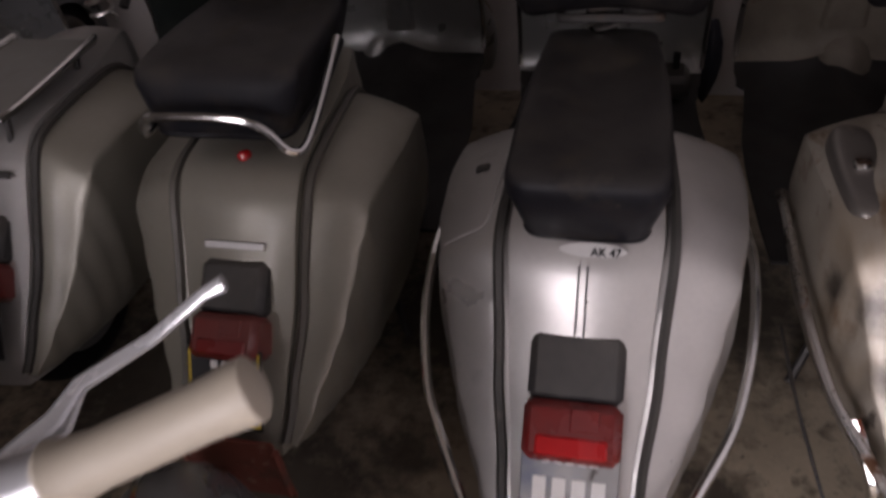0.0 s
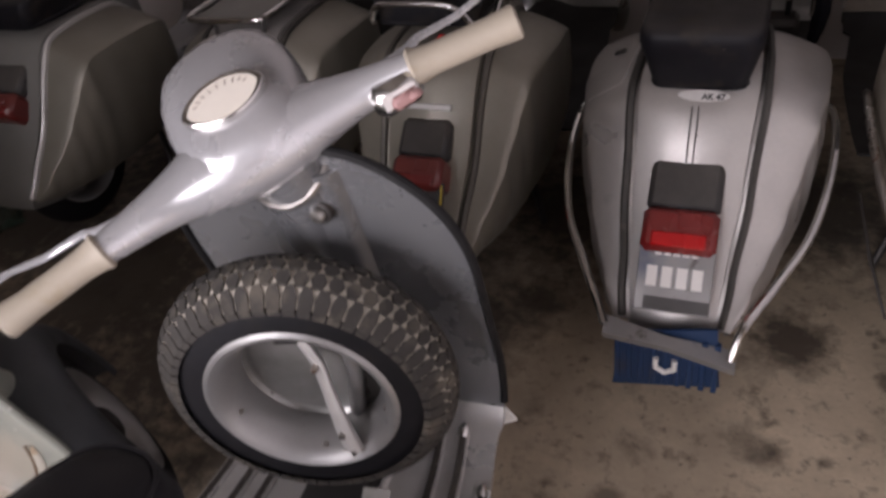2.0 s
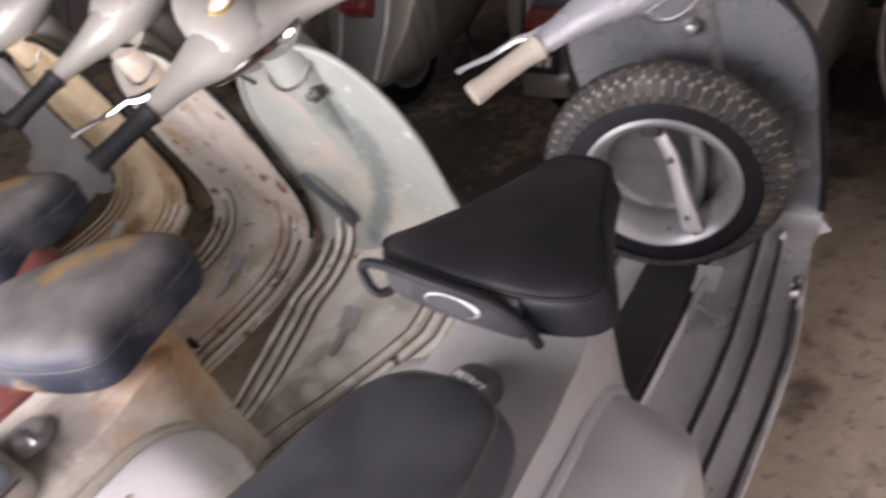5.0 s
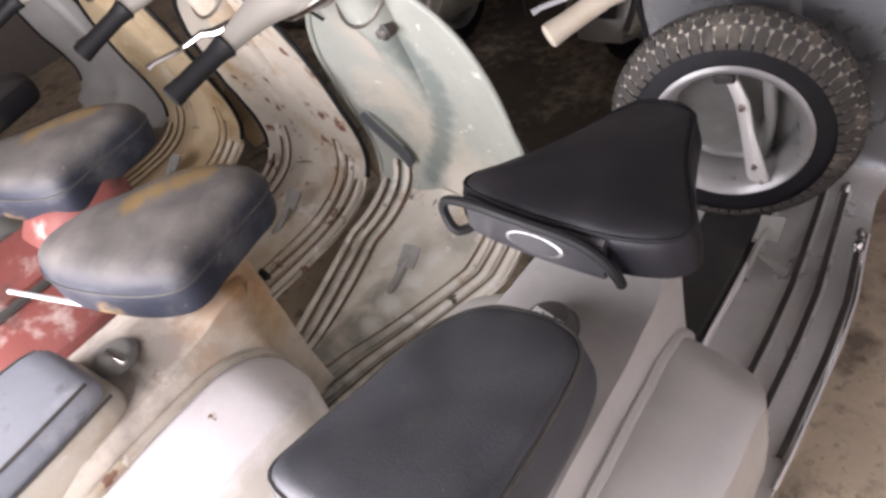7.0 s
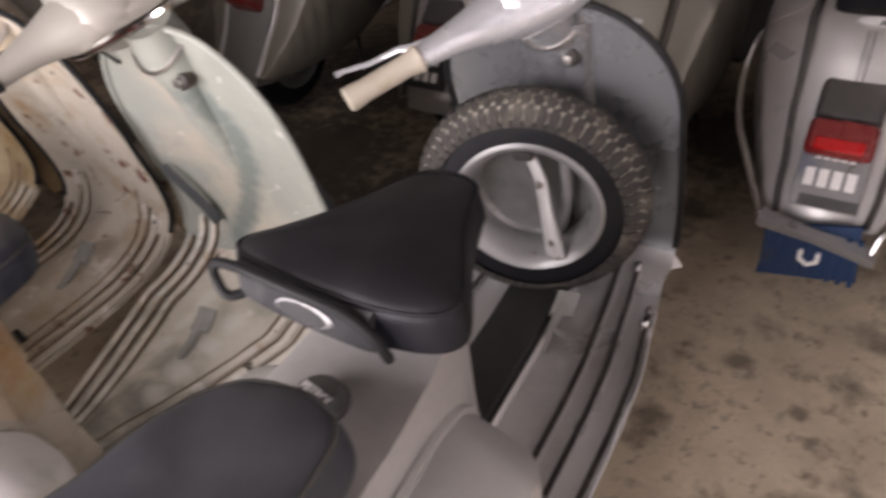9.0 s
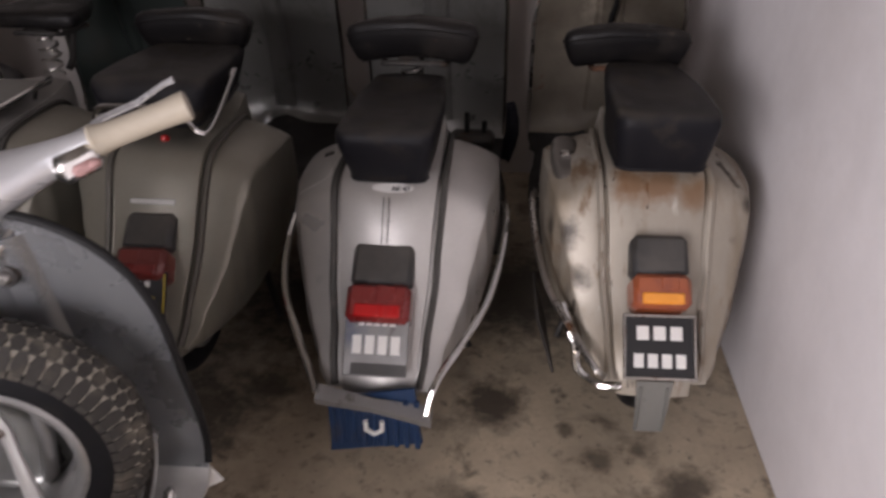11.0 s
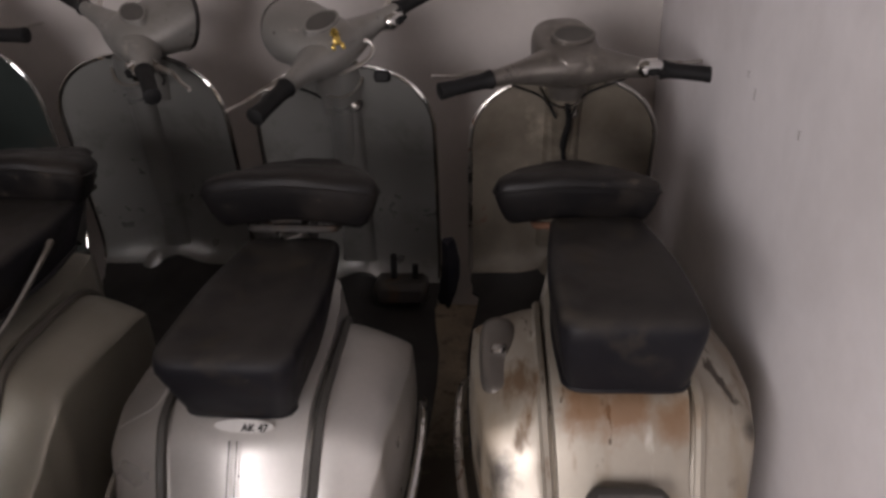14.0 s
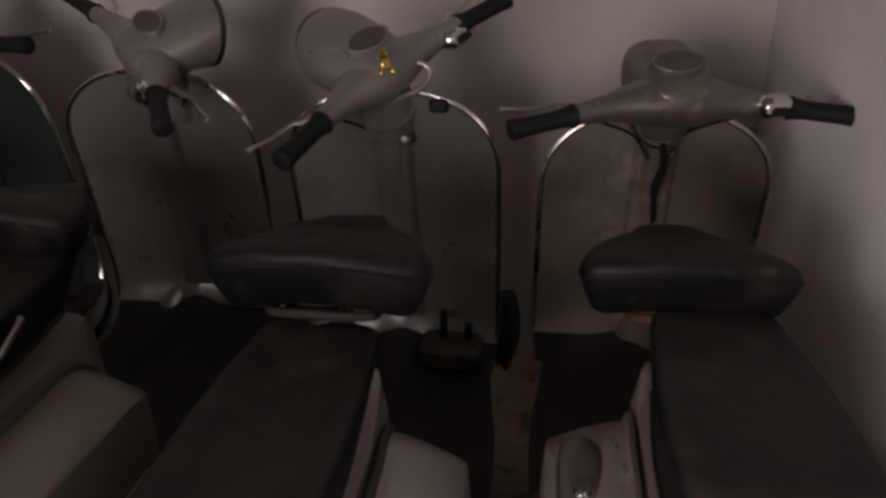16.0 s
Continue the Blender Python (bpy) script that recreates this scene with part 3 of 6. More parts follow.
def cowl_geo(side, bulge=0.148):
    """A side cowl: a nearly flat upper facet, a soft lengthwise crease, and a steep flank that turns in at the bottom."""
    top = smooth_curve([(y, z, 0) for y, z in COWL_TOP], 5)
    rings = []
    for p in top:
        y, zt = p.x, p.y
        zl = min(straight(COWL_LOW, y), zt - 0.004)
        h = zt - zl
        w = along(HALF, y) * 0.98
        nose = math.sqrt(max(1 - max((y - 0.30) / 0.117, 0) ** 2.4, 0.0))
        b = along(COWL_OUT, y) * nose * bulge / 0.148
        k = min(h / 0.34, 1.0)
        d = 0.048 * k
        flank = 0.005 * nose * k
        ring = [(w - 0.012, zt - 0.012 * k), (w, zt), (w + 0.25 * b, zt - 0.10 * d), (w + 0.52 * b, zt - 0.34 * d), (w + 0.80 * b, zt - 0.66 * d), (w + 0.965 * b, zt - 0.90 * d), (w + b, zt - 1.02 * d), (w + b + 0.1 * flank, zt - 1.20 * d),
                (w + b + 0.7 * flank, zt - d - 0.14 * h), (w + b + flank, zt - d - 0.26 * h), (w + b + 0.5 * flank, zt - d - 0.40 * h), (w + 0.93 * b, zt - d - 0.58 * h), (w + 0.78 * b, zt - d - 0.74 * h), (w + 0.45 * b, zl)]
        rings.append([(side * x, y, z) for x, z in ring])
    return Geo().loft(rings, closed=False)


def cowl_bead(side):
    pts = smooth_curve([(y, z, 0) for y, z in COWL_TOP], 4)
    return Geo().tube([(side * (along(HALF, p.x) * 0.99 + 0.004), p.x, p.y + 0.006) for p in pts], 0.0085, 6)


# the floorboard and leg shield, one pressed sheet
SHEET = [(0.28, 0.292), (0.40, 0.292), (0.52, 0.290), (0.68, 0.290), (0.82, 0.293), (0.91, 0.305), (0.975, 0.335), (1.010, 0.385), (1.022, 0.45), (1.018, 0.55), (1.002, 0.65), (0.982, 0.75), (0.962, 0.84), (0.942, 0.92), (0.930, 0.965)]


def sheet_line(shield_top):
    k = (shield_top - 0.335) / (0.965 - 0.335)
    return smooth_curve([(y, z if z < 0.335 else 0.335 + (z - 0.335) * k, 0) for y, z in SHEET], 5)


FLOOR_WIDE = [(0.28, 0.246), (0.40, 0.252), (0.60, 0.254), (0.72, 0.249), (0.84, 0.231), (0.95, 0.219), (1.0, 0.217)]
FLOOR_TAPERED = [(0.28, 0.105), (0.45, 0.115), (0.55, 0.135), (0.70, 0.182), (0.84, 0.226), (0.95, 0.221), (1.0, 0.217)]
FLOOR_SLIM = [(0.28, 0.180), (0.50, 0.190), (0.70, 0.196), (0.84, 0.196), (0.95, 0.191), (1.0, 0.191)]


def sheet_half(p, shield_top, half, corner=None, floor=FLOOR_WIDE):
    """Half the width of the sheet at a point of its line. corner: how far below the top the shield begins to round in."""
    if p.y < 0.33:
        return straight(floor, p.x) if p.x < 0.93 or floor is FLOOR_SLIM else max(straight(floor, p.x), half * 0.98)
    if corner:
        q = min(max((p.y - shield_top + corner) / corner, 0.0), 1.0)
        return half * max(1 - q ** 2.5, 0.0) ** (1 / 2.2)
    t = (p.y - 0.33) / (shield_top - 0.33)
    if t < 0.5:
        low = 0.86 if floor is FLOOR_SLIM else 0.98
        return half * (low + (1 - low) * math.sin(t * math.pi))
    q = min((t - 0.5) / 0.5, 1.0)
    return half * max(1 - q ** 2.4, 0.0) ** (1 / 2.2)


def sheet_point(p, s, w, shield_top):
    up = min(max((p.y - 0.36) / 0.2, 0), 1)
    x = s * w
    back = -0.028 * up * (x / 0.23) ** 2                       # the shield's sides sweep back
    hump = math.exp(-(x / 0.055) ** 2)
    tunnel = 0.030 * hump * (1 - up)
    col = -0.012 * hump * up
    return (x, p.x + back + col, p.y + tunnel)


def sheet_geo(shield_top, half, floor, thick=0.006, corner=None, plan=FLOOR_WIDE, split=0.345):
    line = [p for p in sheet_line(shield_top) if (p.y < split + 0.007 if floor else p.y > split - 0.005)]
    n, front, rear = 25, [], []
    for i, p in enumerate(line):
        d = (line[min(i + 1, len(line) - 1)] - line[max(i - 1, 0)]).normalized()
        w = max(sheet_half(p, shield_top, half, corner, plan), 0.012)
        r = [sheet_point(p, -1 + 2 * k / (n - 1), w, shield_top) for k in range(n)]
        if floor:
            r = [(x, y + 0.004, z - 0.003) for x, y, z in r]
        rear.append(r)
        front.append([(x, y + d.y * thick, z - d.x * thick) for x, y, z in r])
    rings = [rear[i] + front[i][::-1] for i in range(len(line))]
    return Geo().loft(rings)


def sheet_edge(shield_top, half, floor_too=True, corner=None, plan=FLOOR_WIDE):
    line = [p for p in sheet_line(shield_top) if floor_too or p.y > 0.36]
    right = [sheet_point(p, 1, max(sheet_half(p, shield_top, half, corner, plan), 0.012), shield_top) for p in line]
    return [(-x, y, z) for x, y, z in right] + [r for r in right[::-1]]


def column_cover(scooter, shield_top, mat, low=0.40, top_half=0.036, low_half=0.040, deep=0.026, sh=None):
    """The pressed cover of the steering column on the back of the shield: a flat raised band with rounded edges."""
    rings = []
    for p in [p for p in sheet_line(shield_top) if low < p.y < shield_top - 0.03]:
        k = (p.y - low) / (shield_top - low)
        w, d = low_half + (top_half - low_half) * k, deep * min(1, 0.25 + 3 * k)
        rings.append([(x * w, p.x + 0.004 - 0.012 - d * o, p.y) for x, o in ((-1.25, -0.5), (-1.08, 0.25), (-0.98, 0.72), (-0.82, 0.95), (-0.4, 1.03), (0.4, 1.03), (0.82, 0.95), (0.98, 0.72), (1.08, 0.25), (1.25, -0.5))])
    return part("column_cover", Geo().loft(rings).moved(sh or Matrix.Identity(4)), mat, scooter, angle=60)


def strip_path(shield_top, half, inset, side, y0, reach, plan=FLOOR_WIDE, back=0.0, lift=0.0):
    """A line along the floor, inset from its edge, that follows the edge forward and up the shield."""
    out = []
    for p in sheet_line(shield_top):
        if p.x < y0 or p.y > reach:
            continue
        w = straight(plan, p.x) if p.y < 0.36 else straight(plan, 1.0)
        k = w / 0.254 if plan is FLOOR_WIDE else 1.0
        x, y, z = sheet_point(p, side * (w - inset * k) / half, half, shield_top)
        out.append((x, y - back - lift * min(max((p.y - 0.30) / 0.05, 0), 1), z + lift))
    return out


def floor_strips(scooter, shield_top, half, runs, alu, rubber):
    """Flush dark rubber strips in shallow metal channels; runs: (distance from the edge, side, rear end, height where it stops)."""
    for inset, side, y0, reach in runs:
        pts = smooth_curve(strip_path(shield_top, half, inset, side, y0, reach, lift=0.002), 2)
        strip = part("floor_strip", Geo().loft([[(a - 0.010, b, c - 0.004), (a - 0.0085, b, c + 0.002), (a + 0.0085, b, c + 0.002), (a + 0.010, b, c - 0.004)] for a, b, c in pts]), alu, scooter)
        part("rubber_insert", Geo().loft([[(a - 0.0062, b, c), (a - 0.0050, b, c + 0.0045), (a + 0.0050, b, c + 0.0045), (a + 0.0062, b, c)] for a, b, c in pts[:-1]]), rubber, strip, "black rubber insert")
        e, d = Vector(pts[-1]), (Vector(pts[-1]) - Vector(pts[-3])).normalized()
        part("end_cap", Geo().tube([e - d * 0.012 + Vector((0, 0, 0.003)), e + Vector((0, 0, 0.004)), e + d * 0.010 + Vector((0, 0, 0.002))], [0.0085, 0.0095, 0.005], 10), M["chrome"], strip, "bright metal end cap")


def floor_ribs(scooter, shield_top, half, runs, mat, groove, plan, back=0.0):
    """Rounded painted ribs with dirty grooves between them, that run forward and bend up the shield."""
    for inset, side, y0, reach in runs:
        pts = smooth_curve(strip_path(shield_top, half, inset, side, y0, reach, plan, back, 0.002), 2)
        n = len(pts)
        rings = []
        for i, (a, b, c) in enumerate(pts):
            k = min(1.0, 0.35 + i / 4, 0.35 + (n - 1 - i) / 4)
            up = min(max((c - 0.31) / 0.05, 0), 1)
            rings.append([(a + 0.0095 * k * math.cos(q), b - up * 0.006 * k * math.sin(q), c + (1 - up) * 0.007 * k * math.sin(q) - 0.002 * (1 - up)) for q in [math.pi * j / 8 for j in range(9)]])
        rib = part("floor_rib", Geo().loft(rings), mat, scooter, angle=70)
        part("rib_groove", Geo().loft([[(a + s * 0.0095, b - 0.001, c - 0.001), (a + s * 0.0095, b - 0.003, c + 0.0016), (a + s * 0.0150, b - 0.003, c + 0.0016), (a + s * 0.0150, b - 0.001, c - 0.001)] for a, b, c in pts for s in (-side,)]), groove, rib, "dirt-filled groove")


def pedal(scooter, x=0.062, mat=None):
    """A brake pedal: a rising arm and a bent, worn tread plate."""
    p = part("brake_pedal", Geo().tube(smooth_curve([(x - 0.010, 0.70, 0.300), (x - 0.006, 0.735, 0.318), (x, 0.77, 0.340), (x + 0.006, 0.79, 0.352)], 4), 0.009, 8), mat or M["dim_grey"], scooter)
    part("pedal_pad", Geo().loft([[(x - 0.018 + a, 0.775 + b, 0.340 + c), (x + 0.024 + a, 0.780 + b, 0.342 + c), (x + 0.026 + a, 0.780 + b, 0.349 + c), (x - 0.016 + a, 0.775 + b, 0.349 + c)] for a, b, c in ((0, -0.012, -0.006), (0.002, 0.0, 0.002), (0.003, 0.012, 0.012), (0.004, 0.024, 0.024))]), mat or M["dim_grey"], p)


def tyre_geo(radius=0.215, width=0.094, inner=0.130):
    prof = []
    for k in range(17):
        a = -math.pi * 0.5 + math.pi * k / 16
        r = inner + (radius - 0.006 - inner) * (max(math.cos(a), 0) ** 0.55)
        prof.append((r, width / 2 * math.sin(a)))
    prof += [(inner - 0.004, width * 0.40), (inner - 0.004, -width * 0.40), prof[0]]
    return Geo().revolve(prof, 56)


def tread_geo(radius=0.215, width=0.094, around=58):
    g = Geo()
    rows = [(-0.42, 0.62), (-0.22, 0.95), (0.0, 1.0), (0.22, 0.95), (0.42, 0.62)]
    for r, (o, _) in enumerate(rows):
        for k in range(around):
            a0 = 2 * math.pi * (k + 0.5 * (r % 2)) / around
            da = 2 * math.pi / around * 0.43
            hw = width * 0.098
            pts = []
            lo_e, hi_e = (0.98 if r == 0 else 0.55), (0.98 if r == 4 else 0.55)
            for sa, so in ((-lo_e, -1.3 if r == 0 else -1), (lo_e, -1.3 if r == 0 else -1), (1.05, 0), (hi_e, 1.3 if r == 4 else 1), (-hi_e, 1.3 if r == 4 else 1), (-1.05, 0)):
                a, off = a0 + da * sa, o * width + hw * so
                t = off / (width / 2)
                drop = 0.028 * abs(t) ** 2.3
                pts.append((a, off, radius - drop))
            lo = [((rr - 0.010) * math.cos(a), (rr - 0.010) * math.sin(a), off) for a, off, rr in pts]
            hi = [(rr * math.cos(a), rr * math.sin(a), off) for a, off, rr in pts]
            g.add(lo + hi, [(6, 7, 8, 9, 10, 11)] + [(j, (j + 1) % 6, 6 + (j + 1) % 6, 6 + j) for j in range(6)])
    return g


def rim_geo(inner=0.130):
    prof = [(inner + 0.008, 0.047), (inner + 0.004, 0.050), (inner - 0.006, 0.044), (inner - 0.012, 0.030), (inner - 0.020, 0.012), (inner - 0.024, -0.012), (inner - 0.014, -0.034), (inner + 0.006, -0.050)]
    return Geo().revolve(prof, 48).revolve([(r - 0.003, h) for r, h in prof], 48)


def wheel(name, scooter, m, disc=True, tread=False):
    g = tyre_geo(0.2105 if tread else 0.215).moved(m)
    w = part(name, g, M["tyre"], scooter)
    if tread:
        band = [(0.2112 - 0.028 * abs(k / 6 * 1.03) ** 2.3, 0.0484 * k / 6) for k in range(-6, 7)]
        part("tread_base", Geo().revolve(band, 56).moved(m), M["groove"], w, "dusty tread grooves")
        part("tread", tread_geo().moved(m), M["tread"], w, "dusty block tread", 25)
    part("rim", rim_geo().moved(m), M["rim"], w)
    if disc:
        part("hub", Geo().revolve([(0.118, 0.0), (0.09, 0.02), (0.05, 0.03), (0.03, 0.045), (0.001, 0.045)], 32).moved(m), M["dark_metal"], w)
    return w


def front_fender(scooter, mat, m):
    prof = []
    for k in range(13):
        a = -math.pi * 0.62 + math.pi * 1.24 * k / 12
        prof.append((0.205 + 0.062 * math.cos(a), 0.080 * math.sin(a)))
    g = Geo().revolve(prof, 26, radians(-8), radians(168)).revolve([(r - 0.003, h * 0.97) for r, h in prof], 26, radians(-8), radians(168))
    f = part("front_fender", g.moved(m), mat, scooter)
    crest = [m @ Vector((0.270 * math.cos(radians(a)), 0.270 * math.sin(radians(a)), 0)) for a in range(20, 110, 10)]
    part("fender_crest", Geo().tube(crest, 0.006, 6), M["chrome"], f)
    return f


def headset(scooter, mat, steer, pivot, grip_mat, lever_mat, dial=True, lamp_out=0.085, wide=1.0, switch=True, hood=0.0, worn=False, boxy=0.86, cables=True, lean=0.0, hood_size=1.0, droop=0.0, dark_dial=False, neck=1.0, dial_size=1.0, dial_drop=0.0):
    """The handlebar casting with its lamp, dial, grips and levers, turned by steer degrees to the left."""
    mm = Matrix.Translation(pivot) @ pose(0, 0, 0, 0, lean) @ pose(0, 0, 0, 24) @ pose(0, 0, 0, 0, 0, steer) @ pose(0, 0, 0, -24)
    rings = []
    for k in range(33):
        x = -0.195 + 0.39 * k / 32
        a = abs(x) / 0.195
        core = math.exp(-(a / 0.48) ** 2.2)
        ry = 0.0190 + 0.022 * (1 - a) ** 0.9 + 0.034 * core
        rz = 0.0190 + 0.016 * (1 - a) ** 0.9 + 0.022 * core
        cy = -0.068 * a ** 1.3 - 0.004 * core
        cz = 0.004 + 0.008 * a - droop * a ** 1.5
        rings.append([(x * wide, cy + ry * math.cos(t), cz + rz * math.sin(t)) for t in [2 * math.pi * j / 20 for j in range(20)]])
    g = Geo().loft(rings)
    # hooded lamp housing over the middle, and the neck below
    hoodr = []
    for y, rx, rz, cz in ((-0.078, 0.030, 0.012, 0.012), (-0.070, 0.056, 0.030, 0.014), (-0.045, 0.076, 0.046, 0.018), (-0.010, 0.088, 0.060, 0.021), (0.030, 0.095, 0.069, 0.024 + hood * 0.4), (0.070, 0.096, 0.075, 0.027 + hood * 0.8), (0.105, 0.092, 0.077, 0.029 + hood), (lamp_out + 0.05, 0.082, 0.075, 0.028 + hood)):
        rx, rz = rx * hood_size, rz * (0.5 + 0.5 * hood_size)
        hoodr.append([(math.copysign(abs(math.cos(t)) ** boxy, math.cos(t)) * rx * (1 + (0.86 - boxy) * 0.5), y, cz + math.copysign(abs(math.sin(t)) ** boxy, math.sin(t)) * rz) for t in [2 * math.pi * j / 28 for j in range(28)]])
    g.loft(hoodr)
    g.loft([[(rx * math.cos(q), cy + ry * math.sin(q), cz) for q in [2 * math.pi * j / 24 for j in range(24)]] for cz, rx, ry, cy in ((0.012, 0.098, 0.040, -0.006), (-0.014, 0.078, 0.046, 0.002), (-0.042, 0.058, 0.046, 0.014), (-0.042 - 0.033 * neck, 0.048, 0.043, 0.014 + 0.016 * neck), (-0.042 - 0.063 * neck, 0.045, 0.042, 0.014 + 0.030 * neck), (-0.042 - 0.108 * neck, 0.040, 0.038, 0.014 + 0.050 * neck))])
    lamp = pose(0, 0.050, 0.028 + hood, 90) @ Matrix.Diagonal((hood_size, hood_size, 1, 1))
    h = part("headset", g.moved(mm), mat, scooter)
    part("lamp_rim", Geo().revolve([(0.074, -lamp_out + 0.012), (0.080, -lamp_out), (0.078, -lamp_out - 0.012), (0.066, -lamp_out - 0.016)], 28).moved(mm @ lamp), M["dark_metal"] if worn else M["chrome"], h)
    part("lamp_glass", Geo().revolve([(0.070, -lamp_out - 0.006), (0.05, -lamp_out - 0.018), (0.001, -lamp_out - 0.024)], 28).moved(mm @ lamp), M["glass"], h)
    if dial:
        dm = mm @ pose(0, -0.022, 0.0770 - dial_drop, 30) @ Matrix.Diagonal((dial_size, dial_size, 1, 1))
        ell = lambda a, b, zz: [(a * math.cos(t) * (1 - 0.0 * abs(math.sin(t))), b * math.copysign(abs(math.sin(t)) ** 1.25, math.sin(t)), zz) for t in [2 * math.pi * j / 32 for j in range(32)]]
        part("speedometer_bezel", Geo().loft([ell(0.054, 0.033, -0.026), ell(0.054, 0.033, 0.004), ell(0.052, 0.031, 0.006), ell(0.046, 0.027, 0.004)]).moved(dm), mat if dark_dial else M["brass"] if dial_size < 1 else M["chrome"], h)
        d = part("speedometer", Geo().loft([ell(0.0465, 0.0275, 0.0), ell(0.046, 0.027, 0.0048)]).moved(dm), M["cap"] if dark_dial else M["dial"] if not worn else M["dull_chrome"], h, "blackened speedometer dial" if dark_dial else "pale speedometer dial")
        marks = Geo()
        for k in range(9):
            a = radians(160 - 17.5 * k)
            marks.box(-0.0008, 0.0008, 0.0, 0.006, 0.0052, 0.0058, 0.0001)
            q = pose(0.032 * math.cos(a), 0.015 * math.sin(a), 0, 0, 0, math.degrees(a) - 90)
            marks.v[-32:] = [tuple(q @ Vector(p)) for p in marks.v[-32:]]
        if not dark_dial:
            part("dial_marks", marks.moved(dm), M["dial_ink"], d)
    for side in (-1, 1):
        e = Vector((side * 0.195 * wide, -0.068, 0.012 - droop))
        way = Vector((side * 0.965, -0.25, -0.02 - droop * 5)).normalized()
        ln = 0.135
        gr = [(0.0, 0.0215), (0.004, 0.024), (0.012, 0.021), (0.03, 0.0185), (0.10, 0.0185), (0.124, 0.0205), (0.132, 0.0205), (0.135, 0.016)]
        grip = part("grip", Geo().tube([e + way * d for d, _ in gr], [r for _, r in gr], 16).moved(mm), grip_mat, h)
        lv = Geo().tube([e + way * -0.03 + Vector((0, 0.022, 0.004)), e + Vector((side * 0.01, 0.038, 0.006)), e + way * 0.03 + Vector((0, 0.062, 0.010)), e + way * 0.085 + Vector((0, 0.075, 0.010)), e + way * 0.130 + Vector((0, 0.085, 0.018)), e + way * 0.145 + Vector((0, 0.083, 0.020))],
                        [0.012, 0.010, 0.006, 0.005, 0.0045, 0.006], 8, flat=0.7)
        part("lever", lv.moved(mm), lever_mat, h)
        cab = smooth_curve([e + way * -0.035 + Vector((0, 0.030, 0.0)), e + Vector((side * -0.06, 0.065, -0.03)), Vector((side * 0.055, 0.050, -0.085)), Vector((side * 0.020, 0.045, -0.14))], 6)
        if cables:
            part("cable", Geo().tube(cab, 0.0032, 6).moved(mm), M["rubber"], h)
        if side > 0 and switch:
            sw = part("switch_box", Geo().box(0.138 * wide, 0.198 * wide, -0.094, -0.042, -0.020, 0.019, 0.010).moved(mm), M["chrome"], h)
            part("switch_lever", Geo().box(0.156 * wide, 0.186 * wide, -0.101, -0.088, -0.014, 0.002, 0.005).box(0.176 * wide, 0.192 * wide, -0.106, -0.090, -0.010, 0.000, 0.004).moved(mm), M["pink"] if grip_mat is M["grip"] else M["rubber"], sw)
    return h


def closed_curve(points, per=5):
    pts, n, out = [Vector(p) for p in points], len(points), []
    for i in range(n):
        a, b, c, d = pts[i - 1], pts[i], pts[(i + 1) % n], pts[(i + 2) % n]
        for k in range(per):
            q = k / per
            out.append(0.5 * ((2 * b) + (c - a) * q + (2 * a - 5 * b + 4 * c - d) * q * q + (3 * b - a - 3 * c + d) * q ** 3))
    return out


CUSHION = ((0.90, 0.0), (0.955, 0.03), (0.985, 0.14), (1.0, 0.36), (1.0, 0.58), (0.985, 0.75), (0.955, 0.87), (0.905, 0.945), (0.82, 0.985), (0.66, 1.0), (0.45, 1.0), (0.22, 0.995), (0.03, 0.99))


PLUMP = ((0.88, 0.0), (0.945, 0.02), (0.98, 0.10), (0.995, 0.25), (1.0, 0.42), (0.992, 0.56), (0.972, 0.67), (0.935, 0.765), (0.88, 0.835), (0.80, 0.885), (0.68, 0.93), (0.52, 0.965), (0.34, 0.988), (0.18, 1.0), (0.03, 1.003))


WING = ((0.70, 0.0), (0.80, 0.02), (0.87, 0.14), (0.93, 0.34), (0.985, 0.56), (1.0, 0.70), (0.99, 0.80), (0.955, 0.88), (0.88, 0.935), (0.72, 0.975), (0.45, 1.0), (0.2, 1.0), (0.03, 1.0))
DEEP = ((0.93, 0.0), (0.97, 0.03), (0.985, 0.15), (0.99, 0.34), (1.0, 0.50), (0.985, 0.56), (0.975, 0.66), (0.945, 0.78), (0.89, 0.87), (0.80, 0.94), (0.64, 0.985), (0.42, 1.005), (0.2, 1.01), (0.03, 1.01))
FLARED = ((1.0, 0.0), (1.03, 0.05), (1.025, 0.18), (1.01, 0.34), (1.0, 0.46), (0.99, 0.58), (0.972, 0.67), (0.935, 0.765), (0.88, 0.835), (0.80, 0.885), (0.68, 0.93), (0.52, 0.965), (0.34, 0.988), (0.18, 1.0), (0.03, 1.003))
SKIRTED = ((1.04, 0.0), (1.07, 0.04), (1.075, 0.18), (1.05, 0.45), (1.015, 0.70), (1.0, 0.80), (0.985, 0.865), (0.95, 0.93), (0.88, 0.97), (0.72, 0.99), (0.45, 1.0), (0.2, 1.0), (0.03, 1.0))


